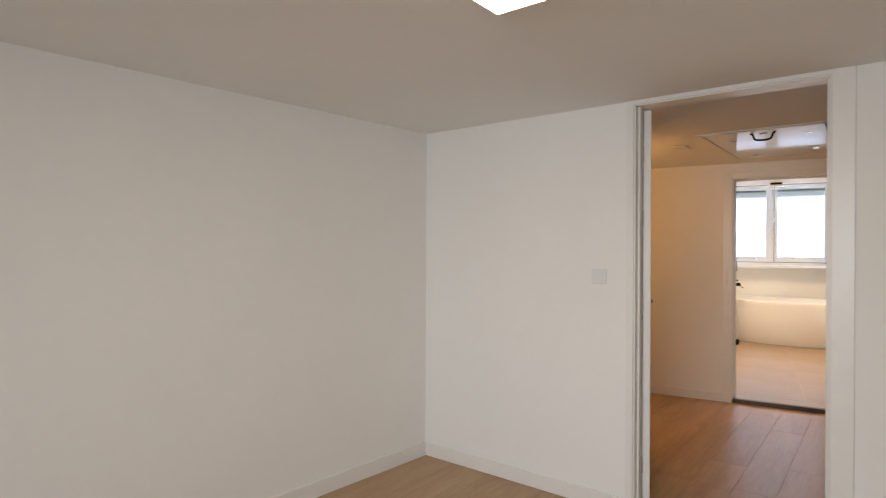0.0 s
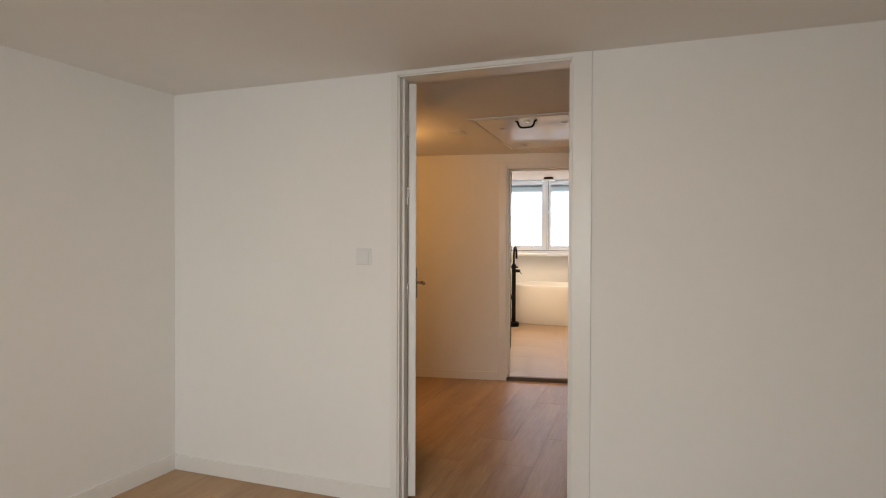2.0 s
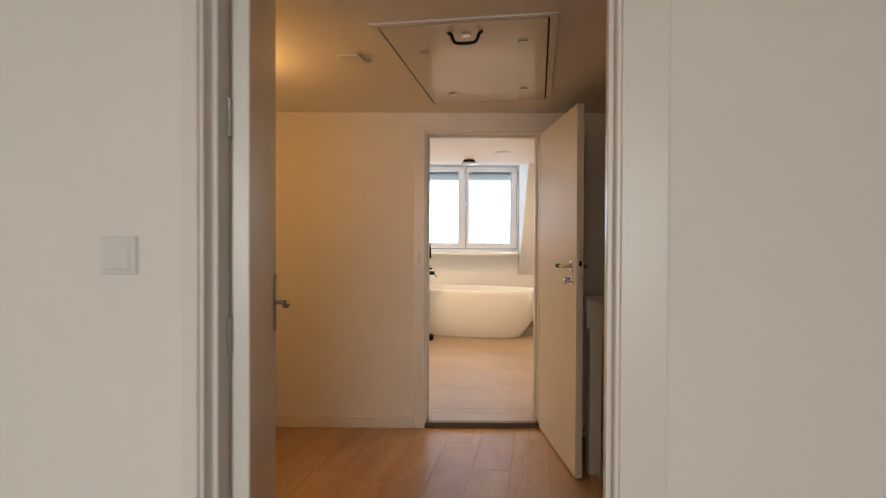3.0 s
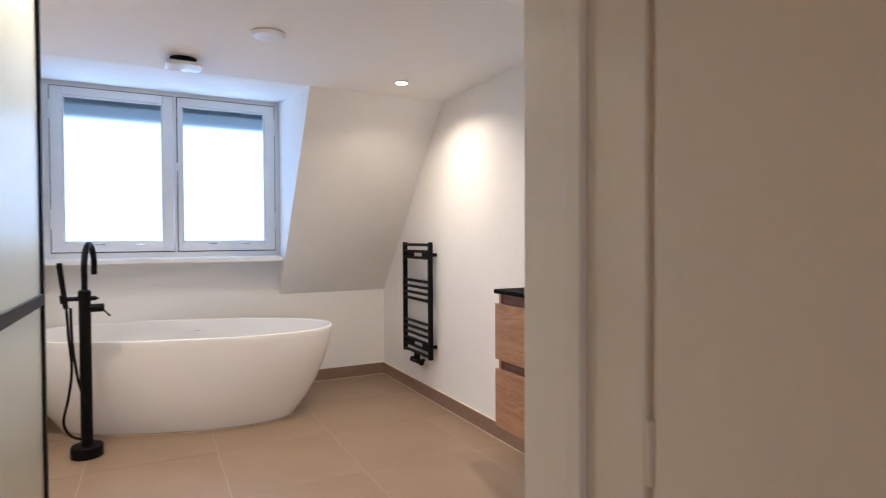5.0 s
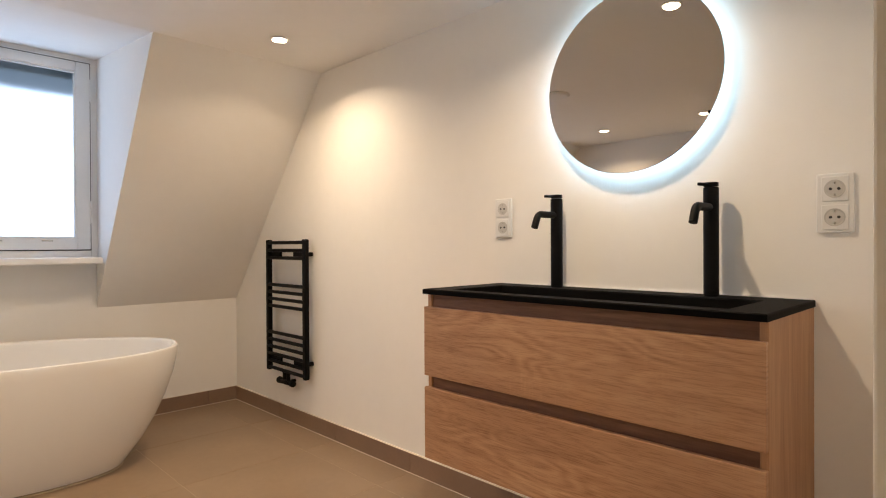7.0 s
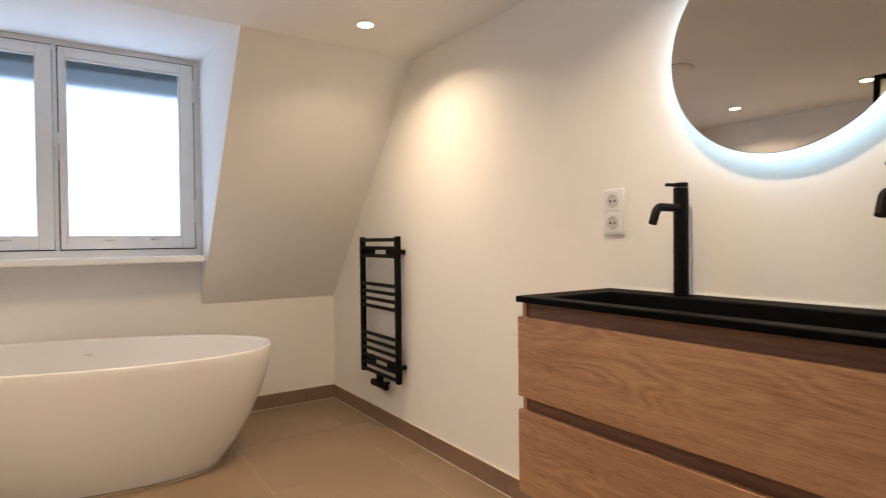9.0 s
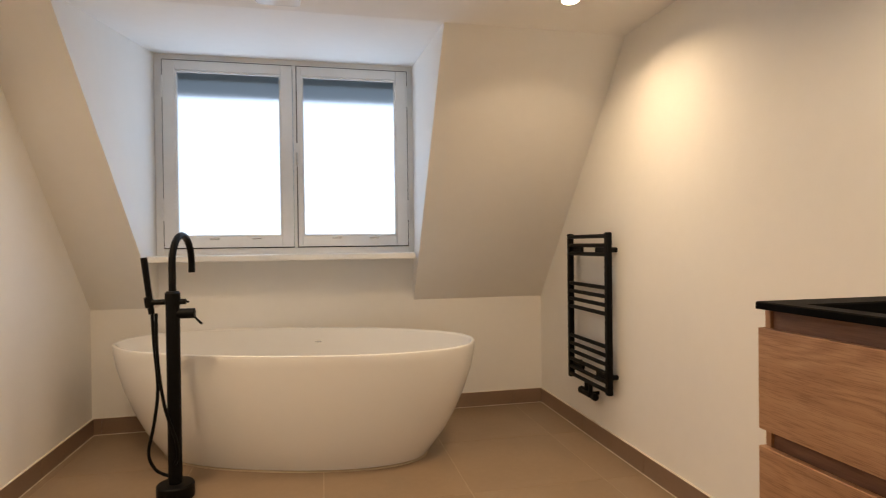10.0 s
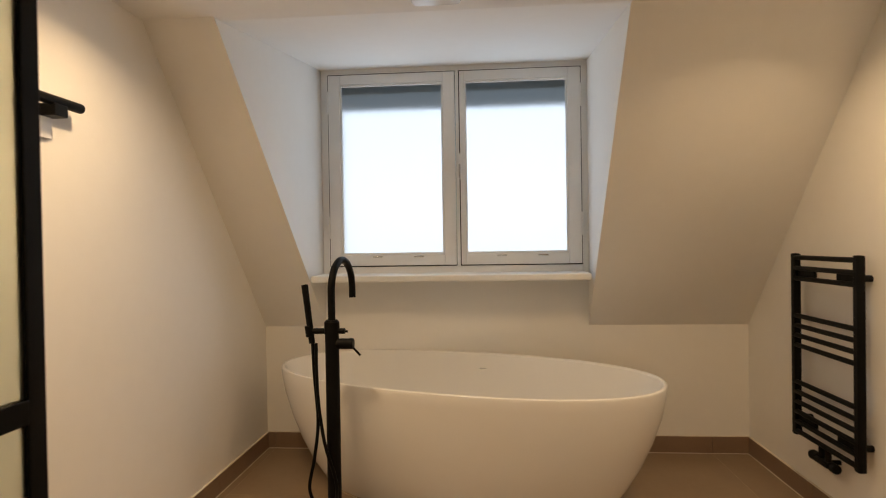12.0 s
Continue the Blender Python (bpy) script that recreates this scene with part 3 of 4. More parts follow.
def bathtub(cx, cy):
    tub = thing("bathtub", (cx, cy, 0), "white oval freestanding bathtub standing on beige tiles", "bathtub")
    seg = 96

    def ring(a, b, z, n=2.25):
        out = []
        for k in range(seg):
            t = 2 * math.pi * k / seg
            c, s = math.cos(t), math.sin(t)
            out.append((cx + a * math.copysign(abs(c) ** (2 / n), c), cy + b * math.copysign(abs(s) ** (2 / n), s), z))
        return out

    prof = [(0.745, 0.315, 0.006), (0.765, 0.333, 0.012), (0.795, 0.352, 0.05), (0.862, 0.393, 0.14), (0.925, 0.425, 0.25), (0.978, 0.455, 0.37), (1.018, 0.474, 0.49),
            (1.037, 0.484, 0.58), (1.042, 0.488, 0.624), (1.040, 0.486, 0.635), (1.033, 0.480, 0.640), (1.024, 0.472, 0.638), (1.018, 0.465, 0.630),
            (1.0, 0.452, 0.57), (0.95, 0.425, 0.42), (0.87, 0.385, 0.25), (0.76, 0.335, 0.16), (0.5, 0.25, 0.135), (0.05, 0.03, 0.13)]
    part("shell", rings_mesh([ring(*p) for p in prof], seg), ENAMEL, tub)
    part("base_ring", rings_mesh([ring(0.72, 0.29, 0.0), ring(0.767, 0.334, 0.0), ring(0.768, 0.335, 0.003), ring(0.764, 0.331, 0.006), ring(0.72, 0.29, 0.008)], seg), GROUT, tub, "beige sealant round the foot")
    part("overflow", box(B(), cx - 0.025, cx + 0.025, cy + 0.447, cy + 0.455, 0.545, 0.553, 0.003), CHROME, tub, "chrome overflow slot")
    part("drain", lathe(B(), [(0.03, 0.0), (0.03, 0.008), (0.025, 0.012)], (cx, cy, 0.128), "z", 24), CHROME, tub, "chrome drain")
    tub.rotation_euler = (0, 0, radians(-17))
    return tub


bathtub(-1.749, -0.57)


def arc(c, r, a0, a1, n, u, w):
    """Points on an arc about c in the plane of the unit vectors u and w."""
    return [Vector(c) + r * (math.cos(radians(a0 + (a1 - a0) * k / n)) * Vector(u) + math.sin(radians(a0 + (a1 - a0) * k / n)) * Vector(w)) for k in range(n + 1)]


def smooth_path(pts, n=8):
    """Catmull-Rom through the points."""
    pts = [Vector(p) for p in pts]
    out = []
    for i in range(len(pts) - 1):
        p0, p1, p2, p3 = pts[max(i - 1, 0)], pts[i], pts[i + 1], pts[min(i + 2, len(pts) - 1)]
        for k in range(n):
            t = k / n
            out.append(0.5 * (2 * p1 + (p2 - p0) * t + (2 * p0 - 5 * p1 + 4 * p2 - p3) * t * t + (3 * p1 - p0 - 3 * p2 + p3) * t ** 3))
    return out + [pts[-1]]


def floor_tap(x, y):
    t = thing("bath_filler_tap", (x, y, 0), "black freestanding bath tap with hand shower beside the bathtub", "tap")
    part("foot", lathe(B(), [(0.078, 0.0), (0.084, 0.004), (0.084, 0.062), (0.078, 0.068), (0.03, 0.069)], (x, y, 0), "z", 40), BLACK, t)
    part("column", cyl(B(), (x, y, 0.068), (x, y, 0.93), 0.031, seg=28, bevel=0.004), BLACK, t)
    part("collar", lathe(B(), [(0.034, 0.915), (0.034, 0.965), (0.026, 0.975)], (x, y, 0), "z", 28), BLACK, t)
    u = Vector((0.10, 1.0, 0)).normalized()
    top = [Vector((x, y, 0.95)), Vector((x, y, 1.0)), Vector((x, y, 1.06))] + arc(Vector((x, y, 1.10)) + 0.14 * u, 0.14, 180, 0, 16, u, (0, 0, 1))
    top += [top[-1] + Vector((0, 0, -0.05))]
    part("spout", sweep(B(), top, 0.0165, 16), BLACK, t)
    arm = part("diverter", cyl(B(), (x - 0.115, y, 0.925), (x + 0.06, y, 0.925), 0.013, seg=16, bevel=0.002), BLACK, t)
    part("diverter_pin", cyl(B(), (x + 0.058, y, 0.925), (x + 0.072, y, 0.922), 0.005, seg=10), BLACK, arm)
    part("holder", cyl(B(), (x - 0.10, y, 0.90), (x - 0.106, y, 0.95), 0.019, seg=18, bevel=0.003), BLACK, arm)
    mix = part("mixer", cyl(B(), (x, y, 0.868), (x + 0.098, y, 0.868), 0.024, seg=22, bevel=0.003), BLACK, t)
    part("mixer_lever", sweep(B(), [(x + 0.088, y, 0.86), (x + 0.105, y, 0.84), (x + 0.128, y, 0.815)], 0.005, 10), BLACK, mix)
    part("hand_shower", cyl(B(), (x - 0.092, y, 0.87), (x - 0.122, y, 1.135), 0.0135, 0.015, seg=18, bevel=0.002), BLACK, t)
    hose = smooth_path([(x - 0.09, y, 0.875), (x - 0.082, y - 0.005, 0.72), (x - 0.068, y - 0.01, 0.52), (x - 0.085, y - 0.015, 0.36), (x - 0.112, y - 0.01, 0.22),
                        (x - 0.082, y, 0.135), (x - 0.02, y, 0.10)])
    part("hose", sweep(B(), hose, 0.0075, 10), BLACK, t, "black shower hose")
    hose2 = smooth_path([(x - 0.068, y - 0.02, 0.875), (x - 0.058, y - 0.04, 0.65), (x - 0.03, y - 0.045, 0.44), (x + 0.015, y - 0.042, 0.28), (x + 0.02, y - 0.035, 0.20), (x, y - 0.025, 0.16)])
    part("hose", sweep(B(), hose2, 0.0075, 10), BLACK, t, "black shower hose")
    return t


floor_tap(-2.28, -1.075)


def radiator():
    r = thing("towel_radiator", (0, -0.885, 0.3), "black ladder towel radiator mounted on the plaster wall", "radiator")
    ya, yb, x = -0.648, -1.122, -0.062
    for y in (ya, yb):
        part("post", box(B(), x - 0.016, x + 0.018, y - 0.018, y + 0.018, 0.34, 1.235, 0.007), BLACK, r)
    for z in (1.215, 1.163, 1.113, 0.930, 0.882, 0.834, 0.786, 0.605, 0.556, 0.507, 0.458, 0.409, 0.362):
        part("rung", cyl(B(), (x - 0.006, ya, z), (x - 0.006, yb, z), 0.0115, seg=14), BLACK, r)
    for z in (1.138, 0.432):
        for y, s in ((ya, -1), (yb, 1)):
            part("bracket", box(B(), x + 0.002, x + 0.016, min(y, y + s * 0.155), max(y, y + s * 0.155), z - 0.02, z + 0.02, 0.003), BLACK, r)
            part("wall_mount", cyl(B(), (x, y + s * 0.02, z), (0.0, y + s * 0.02, z), 0.014, seg=16), BLACK, r)
    for k, y in enumerate((-0.86, -0.91)):
        v = part("valve", cyl(B(), (x - 0.004, y, 0.36), (x - 0.004, y, 0.285), 0.013, seg=14), BLACK, r)
    part("valve_body", box(B(), x - 0.025, x + 0.018, -0.935, -0.835, 0.278, 0.305, 0.006), BLACK, r)
    part("valve_pipe", cyl(B(), (x + 0.01, -0.885, 0.29), (0, -0.885, 0.29), 0.011, seg=14), BLACK, r)
    part("valve_knob", lathe(B(), [(0.012, 0), (0.021, 0.008), (0.023, 0.05), (0.019, 0.06)], (x, -0.835, 0.29), "y", 20), BLACK, r)
    part("valve_cap", lathe(B(), [(0.018, -0.035), (0.021, -0.03), (0.021, -0.005), (0.012, 0)], (x, -0.935, 0.288), "y", 18), BLACK, r)
    return r


radiator()

VY0, VY1, VX = -3.858, -2.662, -0.468
VT = 1.021


def vanity():
    v = thing("vanity_unit", (0, (VY0 + VY1) / 2, 0.365), "wall-hung oak vanity with two handleless drawers", "vanity unit")
    part("side_panel", box(B(), VX + 0.0215, 0, VY0, VY0 + 0.02, 0.365, VT - 0.021, 0.001), OAK_SIDE, v)
    part("side_panel", box(B(), VX + 0.022, 0, VY1 - 0.018, VY1, 0.365, VT - 0.021, 0.001), OAK_SIDE, v)
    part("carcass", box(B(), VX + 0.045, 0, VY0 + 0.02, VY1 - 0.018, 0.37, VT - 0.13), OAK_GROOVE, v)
    for z0, z1 in ((0.686, 0.952), (0.365, 0.641)):
        part("drawer_front", box(B(), VX, VX + 0.02, VY0, VY1, z0, z1, 0.0015), OAK_FRONT, v)
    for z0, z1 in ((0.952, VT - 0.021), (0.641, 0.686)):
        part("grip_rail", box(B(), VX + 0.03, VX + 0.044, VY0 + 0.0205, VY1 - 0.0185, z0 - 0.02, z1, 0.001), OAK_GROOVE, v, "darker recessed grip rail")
    return v


vanity()


def basin():
    b = thing("double_basin", (0, (VY0 + VY1) / 2, VT - 0.02), "matt black trough basin lying on the oak vanity", "basin")
    bm = B()

    def loop(x0, x1, y0, y1, z):
        return [bm.verts.new(p) for p in ((x0, y0, z), (x1, y0, z), (x1, y1, z), (x0, y1, z))]

    o0, o1, o2 = loop(VX - 0.004, -0.001, VY0 - 0.004, VY1 + 0.004, VT - 0.02), loop(VX - 0.004, -0.001, VY0 - 0.004, VY1 + 0.004, VT - 0.003), loop(VX - 0.001, -0.002, VY0 - 0.001, VY1 + 0.001, VT)
    i0, i1, i2, i3 = (loop(VX + 0.052, -0.118, VY0 + 0.10, VY1 - 0.10, VT), loop(VX + 0.056, -0.122, VY0 + 0.104, VY1 - 0.104, VT - 0.004),
                      loop(VX + 0.072, -0.135, VY0 + 0.13, VY1 - 0.13, VT - 0.10), loop(VX + 0.09, -0.15, VY0 + 0.15, VY1 - 0.15, VT - 0.108))
    u0, u1 = loop(VX + 0.05, -0.1, VY0 + 0.1, VY1 - 0.1, VT - 0.02), loop(VX + 0.06, -0.12, VY0 + 0.12, VY1 - 0.12, VT - 0.118)
    seq = [u1, u0, o0, o1, o2, i0, i1, i2, i3]
    for p, q in zip(seq, seq[1:]):
        for k in range(4):
            bm.faces.new((p[k], p[(k + 1) % 4], q[(k + 1) % 4], q[k]))
    bm.faces.new(i3)
    bm.faces.new(u1[::-1])
    part("trough", bm, BLACK_STONE, b)
    part("sealant", box(B(), -0.006, -0.0005, VY0, VY1, VT - 0.001, VT + 0.004, 0.001), PLASTIC, b, "thin white sealant line")
    for y in (-3.0, -3.588):
        part("drain", lathe(B(), [(0.03, 0), (0.03, 0.006), (0.026, 0.009)], (-0.3, y, VT - 0.108), "z", 24), BLACK, b)
    return b


basin()


def basin_tap(y):
    x = -0.062
    t = thing("basin_tap", (x, y, VT), "tall matt black basin tap standing on the black trough", "tap", "basin taps")
    part("body", cyl(B(), (x, y, VT), (x, y, VT + 0.35), 0.0235, seg=28, bevel=0.002), BLACK, t)
    part("cap", cyl(B(), (x, y, VT + 0.3525), (x, y, VT + 0.366), 0.0225, seg=28, bevel=0.002), BLACK, t)
    part("lever", cyl(B(), (x - 0.01, y, VT + 0.359), (x - 0.052, y + 0.02, VT + 0.359), 0.0055, seg=12, bevel=0.001), BLACK, t)
    pts = [(x, y, VT + 0.285), (x - 0.105, y, VT + 0.285)] + [tuple(p) for p in arc((x - 0.105, y, VT + 0.255), 0.03, 90, 155, 6, (1, 0, 0), (0, 0, 1))]
    pts.append((pts[-1][0] - 0.016, y, pts[-1][2] - 0.034))
    part("spout", sweep(B(), pts, 0.013, 16), BLACK, t)
    return t


tap1 = basin_tap(-3.0)
copy_thing(tap1, pose(-0.062, -3.588, VT))


def mirror():
    cy, cz, r = -3.290, 1.781, 0.335
    m = thing("round_mirror", (0, cy, cz), "round backlit mirror with a cool white halo above the basin", "mirror")
    part("glass", lathe(B(), [(r - 0.001, -0.040), (r, -0.041), (r, -0.044), (r - 0.001, -0.045)], (0, cy, cz), "x", 128), MIRROR, m)
    part("back_plate", lathe(B(), [(r - 0.05, -0.007), (r - 0.05, -0.039)], (0, cy, cz), "x", 64), PLASTIC, m)
    bm = B()
    seg = 96
    for k in range(seg):
        a, b = 2 * math.pi * k / seg, 2 * math.pi * (k + 1) / seg
        bm.faces.new([bm.verts.new((xx, cy + (r - 0.045) * math.cos(t), cz + (r - 0.045) * math.sin(t))) for t, xx in ((a, -0.03), (b, -0.03), (b, -0.012), (a, -0.012))])
    bmesh.ops.remove_doubles(bm, verts=bm.verts, dist=1e-5)
    part("led_strip", bm, LED_COOL, m, "glowing cool white strip")
    m.rotation_euler = (0, radians(1.1), 0)  # it hangs leaning back a little
    return m


mirror()


def socket(y, z):
    s = thing("wall_socket", (0, y, z), "white double wall socket on the plaster wall", "socket", "sockets beside the mirror")
    w, h = 0.092, 0.172
    part("frame", box(B(), -0.010, 0, y - w / 2, y + w / 2, z - h / 2, z + h / 2, 0.004), PLASTIC, s)
    for dz in (0.041, -0.041):
        ins = part("insert", box(B(), -0.013, -0.009, y - 0.033, y + 0.033, z + dz - 0.036, z + dz + 0.036, 0.002), PLASTIC, s)
        part("cup", lathe(B(), [(0.026, -0.0132), (0.026, -0.0145), (0.023, -0.0145), (0.021, -0.0120), (0.020, -0.0135)], (0, y, z + dz), "x", 28), CUP_SHADE, ins)
        # dark studs stand in for the shade inside the pin holes
        for dy in (-0.010, 0.010):
            part("hole", cyl(B(), (-0.0150, y + dy, z + dz), (-0.012, y + dy, z + dz), 0.0042, seg=10), SOCKET_DARK, ins)
        for e in (-1, 1):
            part("earth_clip", box(B(), -0.0155, -0.012, y - 0.002, y + 0.002, z + dz + e * 0.017 - 0.003, z + dz + e * 0.017 + 0.003), CHROME, ins)
    return s


# white cup greyed, its recess shade put into the colour
CUP_SHADE = material("socket_cup_shade", (0.58, 0.57, 0.54), 0.4, vary=0.02)
sock = socket(-2.686, 1.308)
copy_thing(sock, pose(0, -3.912, 1.305))


def shower_screen():
    s = thing("shower_screen", (-2.24, -3.5, 0), "satin glass shower screen in a slim black frame on beige tiles", "shower screen")
    x = -2.24
    for y, w in ((-2.79, 0.016), (-3.46, 0.011), (-4.19, 0.01)):
        part("post", box(B(), x - 0.009, x + 0.009, y - w, y + w, 0.0, 2.215, 0.002), BLACK, s)
    for y0, y1 in ((-3.449, -2.806), (-4.18, -3.472)):
        part("rail", box(B(), x - 0.010, x + 0.010, y0, y1, 2.185, 2.215, 0.002), BLACK, s)
        part("rail", box(B(), x - 0.010, x + 0.010, y0, y1, 1.063, 1.099, 0.002), BLACK, s)
        part("rail", box(B(), x - 0.010, x + 0.010, y0, y1, 0.0, 0.02, 0.002), BLACK, s)
        for z0, z1 in ((0.02, 1.063), (1.099, 2.185)):
            g = part("pane", box(B(), x - 0.003, x + 0.003, y0, y1, z0, z1), CLEAR, s, "satin glass pane")
            g.visible_shadow = False
    return s


shower_screen()

bar = thing("wall_rail", (XL, -1.85, 1.8), "black rounded rail on a square bracket on the wall", "rail")
part("rod", cyl(B(), (XL + 0.045, -2.1, 1.795), (XL + 0.045, -1.70, 1.795), 0.017, seg=18, bevel=0.004), BLACK, bar)
part("bracket", box(B(), XL, XL + 0.06, -1.84, -1.78, 1.745, 1.785, 0.003), BLACK, bar)
part("tag", box(B(), XL, XL + 0.012, -1.86, -1.795, 1.675, 1.745, 0.002), PLASTIC, bar, "pale grey tag")


# ---- ceiling things of the bathroom ----
def rounded_plate(cx, cy, a, b, levels, n=7.0, seg=64):
    """A plate with rounded corners, its rings scaled at the given heights."""
    rings = []
    for k, z in levels:
        ring = []
        for i in range(seg):
            t = 2 * math.pi * i / seg
            c, s = math.cos(t), math.sin(t)
            ring.append((cx + k * a * math.copysign(abs(c) ** (2 / n), c), cy + k * b * math.copysign(abs(s) ** (2 / n), s), z))
        rings.append(ring)
    return rings_mesh(rings, seg)


def spotlight(x, y, z):
    s = thing("spotlight", (x, y, z), "small recessed warm ceiling spotlight with a white ring", "spotlight", "bathroom ceiling spotlights")
    part("ring", lathe(B(), [(0.036, -0.001), (0.045, -0.001), (0.046, -0.005), (0.040, -0.009), (0.036, -0.006)], (x, y, z), "z", 32), PLASTIC, s)
    part("lens", lathe(B(), [(0.035, -0.0065), (0.035, -0.0085), (0.030, -0.0095)], (x, y, z), "z", 28), LED_WARM, s, "glowing warm lens")
    return s


s1 = spotlight(*SPOTS[0], CEIL)
for x, y in SPOTS[1:]:
    copy_thing(s1, pose(x, y, CEIL))

vent = thing("ceiling_vent", (-1.758, -1.47, CEIL), "glossy white square extractor vent with a dark gap under the ceiling", "vent")
# neck coloured black to stand in for shade between cover and ceiling
part("neck", lathe(B(), [(0.070, -0.0005), (0.070, -0.034), (0.064, -0.036)], (-1.758, -1.47, CEIL), "z", 40), BLACK, vent, "round neck, black for the shade in the gap")
part("cover", rounded_plate(-1.758, -1.47, 0.094, 0.082, ((0.93, CEIL - 0.030), (1.0, CEIL - 0.034), (1.0, CEIL - 0.046), (0.975, CEIL - 0.050), (0.9, CEIL - 0.0515))), GLOSS_PLASTIC, vent)

disc = thing("ceiling_disc", (-1.405, -2.075, CEIL), "flat round white disc on the bathroom ceiling", "ceiling vent")
part("cover", lathe(B(), [(0.085, -0.0005), (0.088, -0.006), (0.07, -0.016), (0.03, -0.018)], (-1.405, -2.075, CEIL), "z", 40), PLASTIC, disc)


# ---- landing things ----
hatch = thing("attic_hatch", ((HX0 + HX1) / 2, (HY0 + HY1) / 2, LAND), "glossy white attic hatch with a black pull handle", "hatch")
# no opening behind: a dark sheet stands in for the gap's shade
part("shadow_gap", box(B(), HX0 - 0.003, HX1 + 0.003, HY0 - 0.003, HY1 + 0.003, LAND - 0.002, LAND - 0.0004), DARK_GAP, hatch, "dark sheet for the shade in the gap round the hatch")
part("panel", box(B(), HX0 + 0.004, HX1 - 0.004, HY0 + 0.004, HY1 - 0.004, LAND - 0.009, LAND - 0.0022, 0.002), GLOSS, hatch)
for b in [(HX0 - 0.035, HX0 - 0.004, HY0 - 0.035, HY1 + 0.035), (HX1 + 0.004, HX1 + 0.035, HY0 - 0.035, HY1 + 0.035), (HX0 - 0.004, HX1 + 0.004, HY0 - 0.035, HY0 - 0.004), (HX0 - 0.004, HX1 + 0.004, HY1 + 0.004, HY1 + 0.035)]:
    part("frame_strip", box(B(), *b, LAND - 0.008, LAND - 0.0005, 0.002), CEILING, hatch)
hx, hy, hz = 0.40, 1.285, LAND - 0.009
part("handle", sweep(B(), smooth_path([(hx - 0.075, hy, hz), (hx - 0.06, hy, hz - 0.010), (hx - 0.05, hy, hz - 0.036), (hx - 0.03, hy, hz - 0.048), (hx + 0.03, hy, hz - 0.048),
                                        (hx + 0.05, hy, hz - 0.036), (hx + 0.06, hy, hz - 0.010), (hx + 0.075, hy, hz)], 5), 0.007, 10), BLACK, hatch, "black pull handle")
part("lock", lathe(B(), [(0.022, 0.0), (0.022, -0.006), (0.014, -0.008)], (hx, hy + 0.03, hz), "z", 20), CHROME, hatch)
for x, y in ((0.18, 1.5), (0.64, 1.42), (0.2, 2.25), (0.62, 2.2)):
    part("catch", box(B(), x - 0.02, x + 0.02, y - 0.008, y + 0.008, hz - 0.010, hz, 0.002), CHROME, hatch)
askew(hatch)

det = thing("ceiling_outlet", (-0.198, 1.567, LAND), "small square white outlet cover on the landing ceiling", "outlet cover")
part("cover", box(B(), -0.25, -0.145, 1.50, 1.635, LAND - 0.012, LAND - 0.0005, 0.004), PLASTIC, det)
askew(det)
# unseen fixture added round that lamp
ll = thing("landing_lamp", (-3.2, -5.7, LAND), "small round white ceiling lamp, added out of view", "ceiling lamp")
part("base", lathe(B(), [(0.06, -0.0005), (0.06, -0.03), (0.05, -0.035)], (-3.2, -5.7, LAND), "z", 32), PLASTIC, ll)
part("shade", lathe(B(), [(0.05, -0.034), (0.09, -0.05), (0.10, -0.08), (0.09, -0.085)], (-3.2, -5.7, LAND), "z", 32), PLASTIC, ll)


RAIL0, RAIL1 = 0.838, 0.924


def balustrade():
    b = thing("stair_balustrade", (-0.5, -4.72, FL), "white-painted wooden balustrade beside the stairwell", "balustrade")
    part("top_rail", box(B(), -1.15, 0.95, -4.745, -4.695, RAIL0, RAIL1, 0.008), SATIN, b)
    part("bottom_rail", box(B(), -1.15, 0.95, -4.74, -4.70, FL + 0.04, FL + 0.08, 0.004), SATIN, b)
    for k in range(11):
        x = -1.11 + 0.194 * k
        part("baluster", cyl(B(), (x, -4.72, FL + 0.07), (x, -4.72, RAIL0 + 0.005), 0.013), SATIN, b)
    return b


balustrade()
hr = thing("stair_handrail", (-0.9, -5.2, 0.5), "white sloping stair string beside the balustrade", "handrail")
bm = B()
prof = [(-1.25, 0.957), (0.9, -0.03), (0.9, -0.21), (-1.25, 0.79)]
a = [bm.verts.new((x, -5.22, z)) for x, z in prof]
b = [bm.verts.new((x, -5.17, z)) for x, z in prof]
bm.faces.new(a)
bm.faces.new(b[::-1])
for i in range(4):
    bm.faces.new((a[i], b[i], b[(i + 1) % 4], a[(i + 1) % 4]))
part("string", bm, SATIN, hr)
for x in (-1.2, 0.85):
    part("newel", box(B(), x - 0.035, x + 0.035, -5.23, -5.16, FL - 0.6, 0.80 if x < 0 else 0.02, 0.006), SATIN, hr)


# ---- bedroom things ----
sw = thing("light_switch", (-0.193, EY0, 1.236), "square white rocker light switch on the wall", "light switch")
part("frame", box(B(), -0.236, -0.150, EY0 - 0.010, EY0, 1.194, 1.278, 0.004), PLASTIC, sw)
part("rocker", box(B(), -0.224, -0.162, EY0 - 0.014, EY0 - 0.009, 1.205, 1.267, 0.003), PLASTIC, sw)
askew(sw)

lamp = thing("ceiling_lamp", (0.28, -1.675, BED), "square white glowing ceiling lamp on the bedroom ceiling", "ceiling lamp")
part("frame", box(B(), 0.085, 0.485, -1.875, -1.475, BED - 0.045, BED - 0.0005, 0.004), PLASTIC, lamp)
part("diffuser", box(B(), 0.095, 0.475, -1.865, -1.485, BED - 0.052, BED - 0.044, 0.003), LED_PANEL, lamp, "glowing diffuser")
askew(lamp)


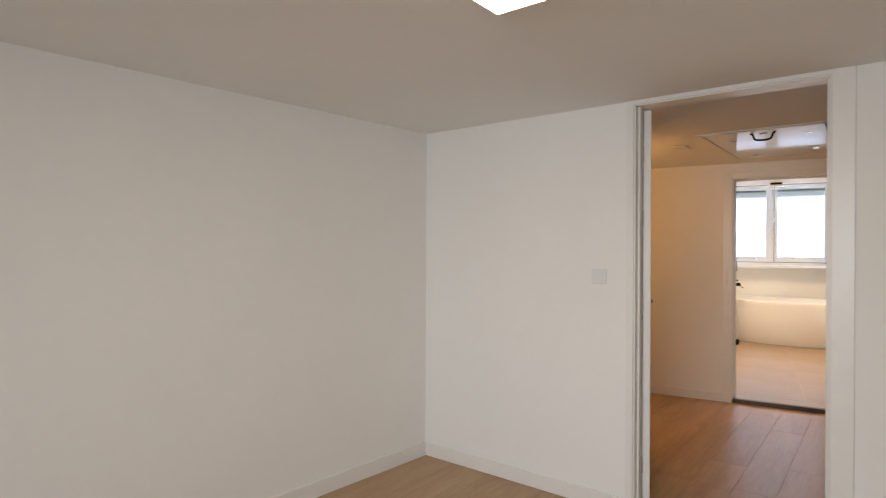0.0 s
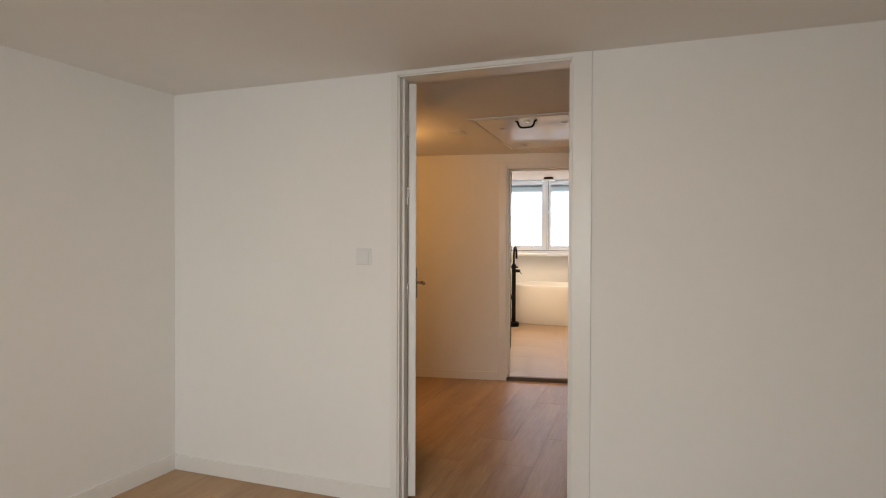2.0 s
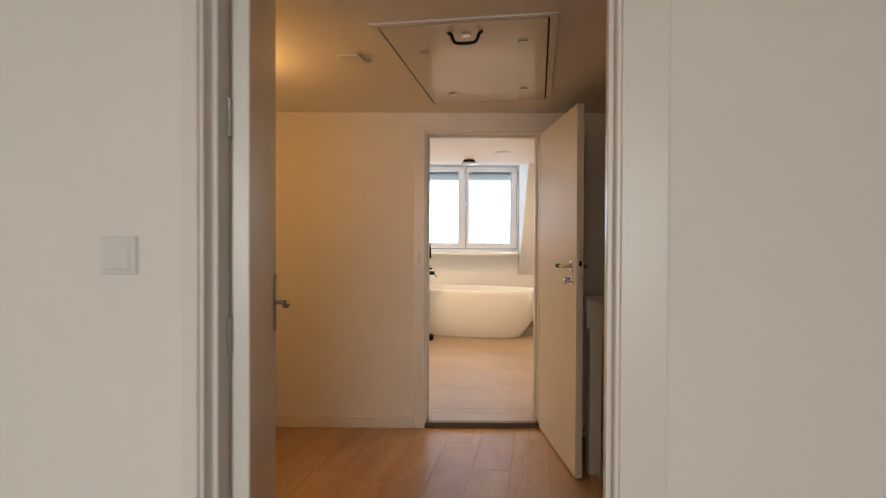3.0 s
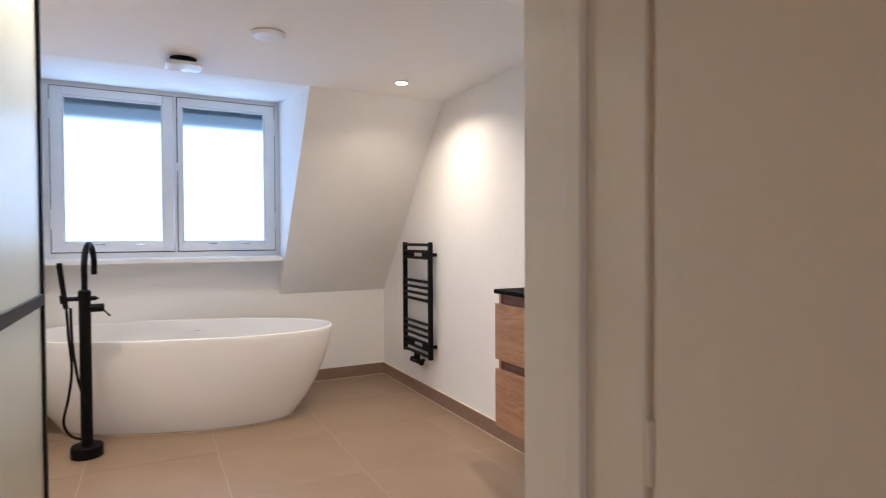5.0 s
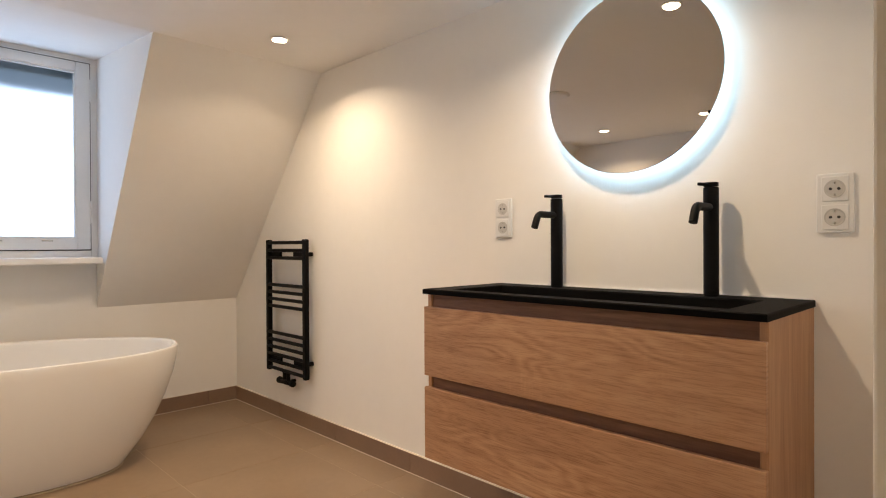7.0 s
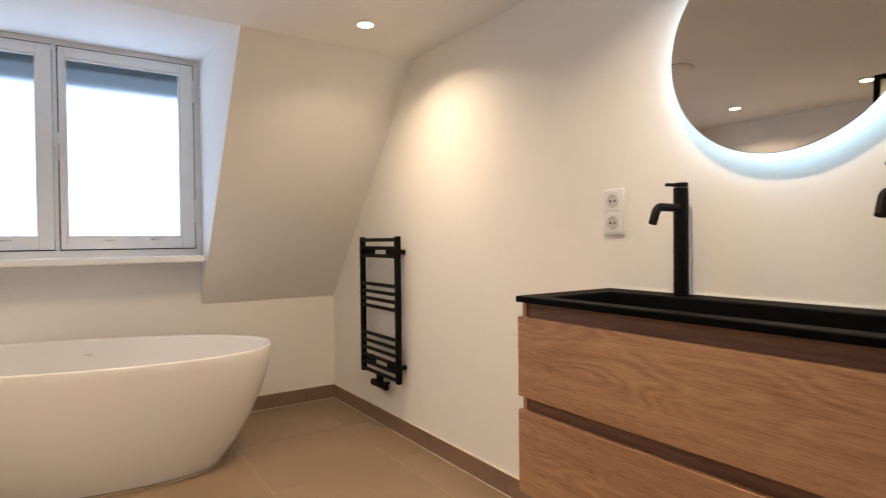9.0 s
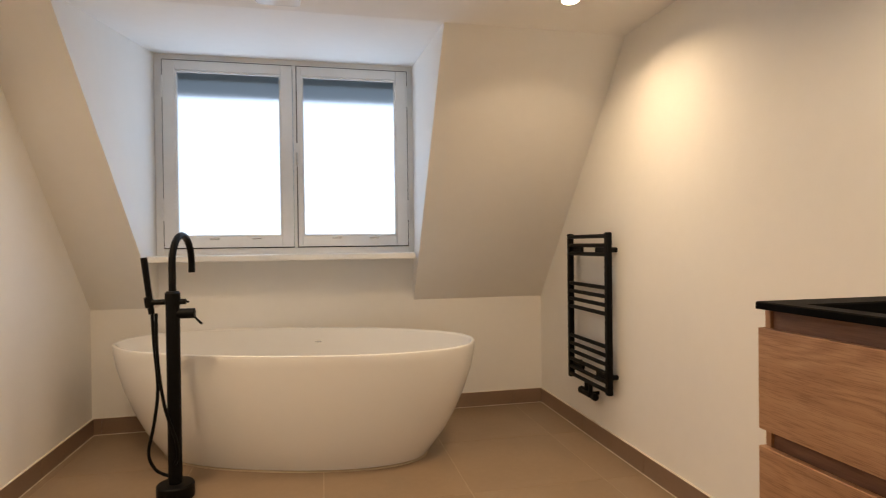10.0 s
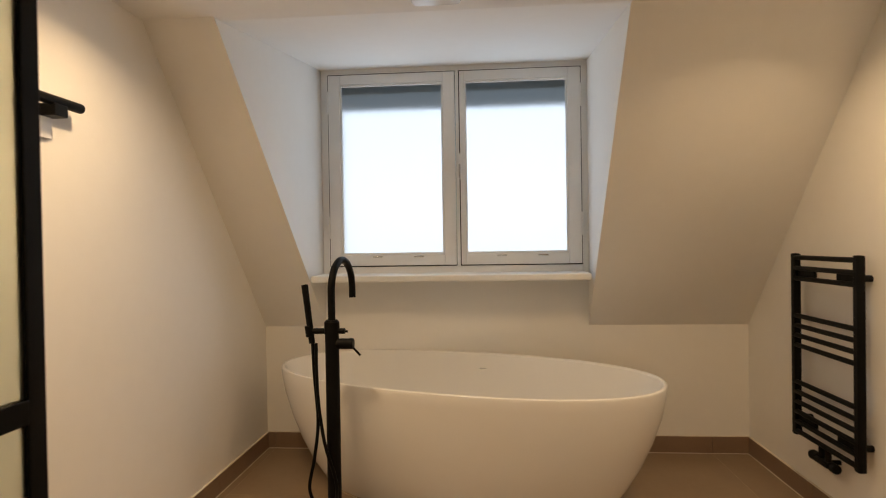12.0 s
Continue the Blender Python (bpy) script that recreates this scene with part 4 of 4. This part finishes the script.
# ---- floor pieces ----
def piece(name, me, at, parent):
    ob = new(name, me)
    ob.location = at
    ob.parent = parent
    return ob


def laid(x0, x1, y0, y1, z0, z1, bevel=0.0012):
    return box(B(), x0, x1, y0, y1, z0, z1, bevel)


TW = 0.685
cache = {}


def tile_mesh(w, h):
    key = (round(w, 3), round(h, 3))
    if key not in cache:
        cache[key] = mesh_of("tile", laid(0, w, 0, h, -0.008, 0.0, 0.0006), TILE)
    return cache[key]


g = 0.003
xs = [-3.02]
k = 0
while True:
    v = -0.225 - TW * k
    if v < XL + 0.05:
        break
    xs.append(v)
    k += 1
xs = sorted(set(xs + [0.0]))
ys = sorted([0.0] + [-TW * k for k in range(1, 7) if -TW * k > DY1 + 0.02] + [DY1])
for i in range(len(xs) - 1):
    for j in range(len(ys) - 1):
        w, h = xs[i + 1] - xs[i] - g, ys[j + 1] - ys[j] - g
        if w > 0.02 and h > 0.02:
            piece("tile", tile_mesh(w, h), (xs[i] + g / 2, ys[j] + g / 2, 0), floor_bath)
piece("tile", tile_mesh(BX1 - BX0 - g, DY1 - DY0 - 0.05), (BX0 + g / 2, DY0 + 0.047, 0), floor_bath)

# tiled skirting
skirt = tagged(new("baseboard_bathroom"), kind="structure")


def skirting(x0, x1, y0, y1):
    key = (round(x1 - x0, 3), round(y1 - y0, 3), "s")
    if key not in cache:
        cache[key] = mesh_of("skirting_tile", laid(0, x1 - x0, 0, y1 - y0, 0, 0.104, 0.0015), SKIRT)
    piece("skirting_tile", cache[key], (x0, y0, 0.001), skirt)


for a, b in zip(ys, ys[1:]):
    skirting(-0.011, 0, a + g / 2, b - g / 2 - (0.011 if b == 0 else 0))
    skirting(XL, XL + 0.011, a + g / 2, b - g / 2 - (0.011 if b == 0 else 0))
for a, b in zip(xs, xs[1:]):
    skirting(a + g / 2, b - g / 2, -0.011, 0)
skirting(XL + 0.011, BX0 - 0.08, DY1, DY1 + 0.011)
skirting(BX1 + 0.08, -0.011, DY1, DY1 + 0.011)

trim("sealant_line", [(-0.0145, -0.0108, DY1, -0.0145, 0.0006, 0.0042), (XL + 0.0108, XL + 0.0145, DY1, -0.0145, 0.0006, 0.0042), (XL + 0.0145, -0.0145, -0.0145, -0.0108, 0.0006, 0.0042),
                      (-0.013, -0.0002, DY1, -0.013, 0.1042, 0.1065), (XL + 0.0002, XL + 0.013, DY1, -0.013, 0.1042, 0.1065), (XL + 0.013, -0.013, -0.0112, -0.0002, 0.1042, 0.1065)], SEALANT, 0.0)

# laminate planks
PW, PL = 0.22, 1.38
random.seed(4)


def planks(x0, x1, y0, y1, parent, phase):
    k0 = math.floor((x0 - phase) / PW)
    while True:
        a = phase + k0 * PW
        k0 += 1
        if a > x1:
            break
        p0, p1 = max(a, x0), min(a + PW, x1)
        if p1 - p0 < 0.01:
            continue
        y = y0 - random.random() * PL
        while y < y1:
            q0, q1 = max(y, y0), min(y + PL, y1)
            y += PL
            if q1 - q0 < 0.02:
                continue
            key = (round(p1 - p0, 3), round(q1 - q0, 3), "p")
            if key not in cache:
                cache[key] = mesh_of("plank", laid(0.0006, p1 - p0 - 0.0006, 0.0006, q1 - q0 - 0.0006, -0.008, 0.0, 0.001), OAK_FLOOR)
            piece("plank", cache[key], (p0, q0, FL), parent)


planks(-1.9, 2.75, -5.2, EY0, floor_bed, 0.122)
planks(-1.3, 1.05, EY0, 3.0, floor_land, 0.122)
planks(1.05, 3.9, EY0, 1.3, floor_land, 0.122)
askew(floor_bed)
askew(floor_land)
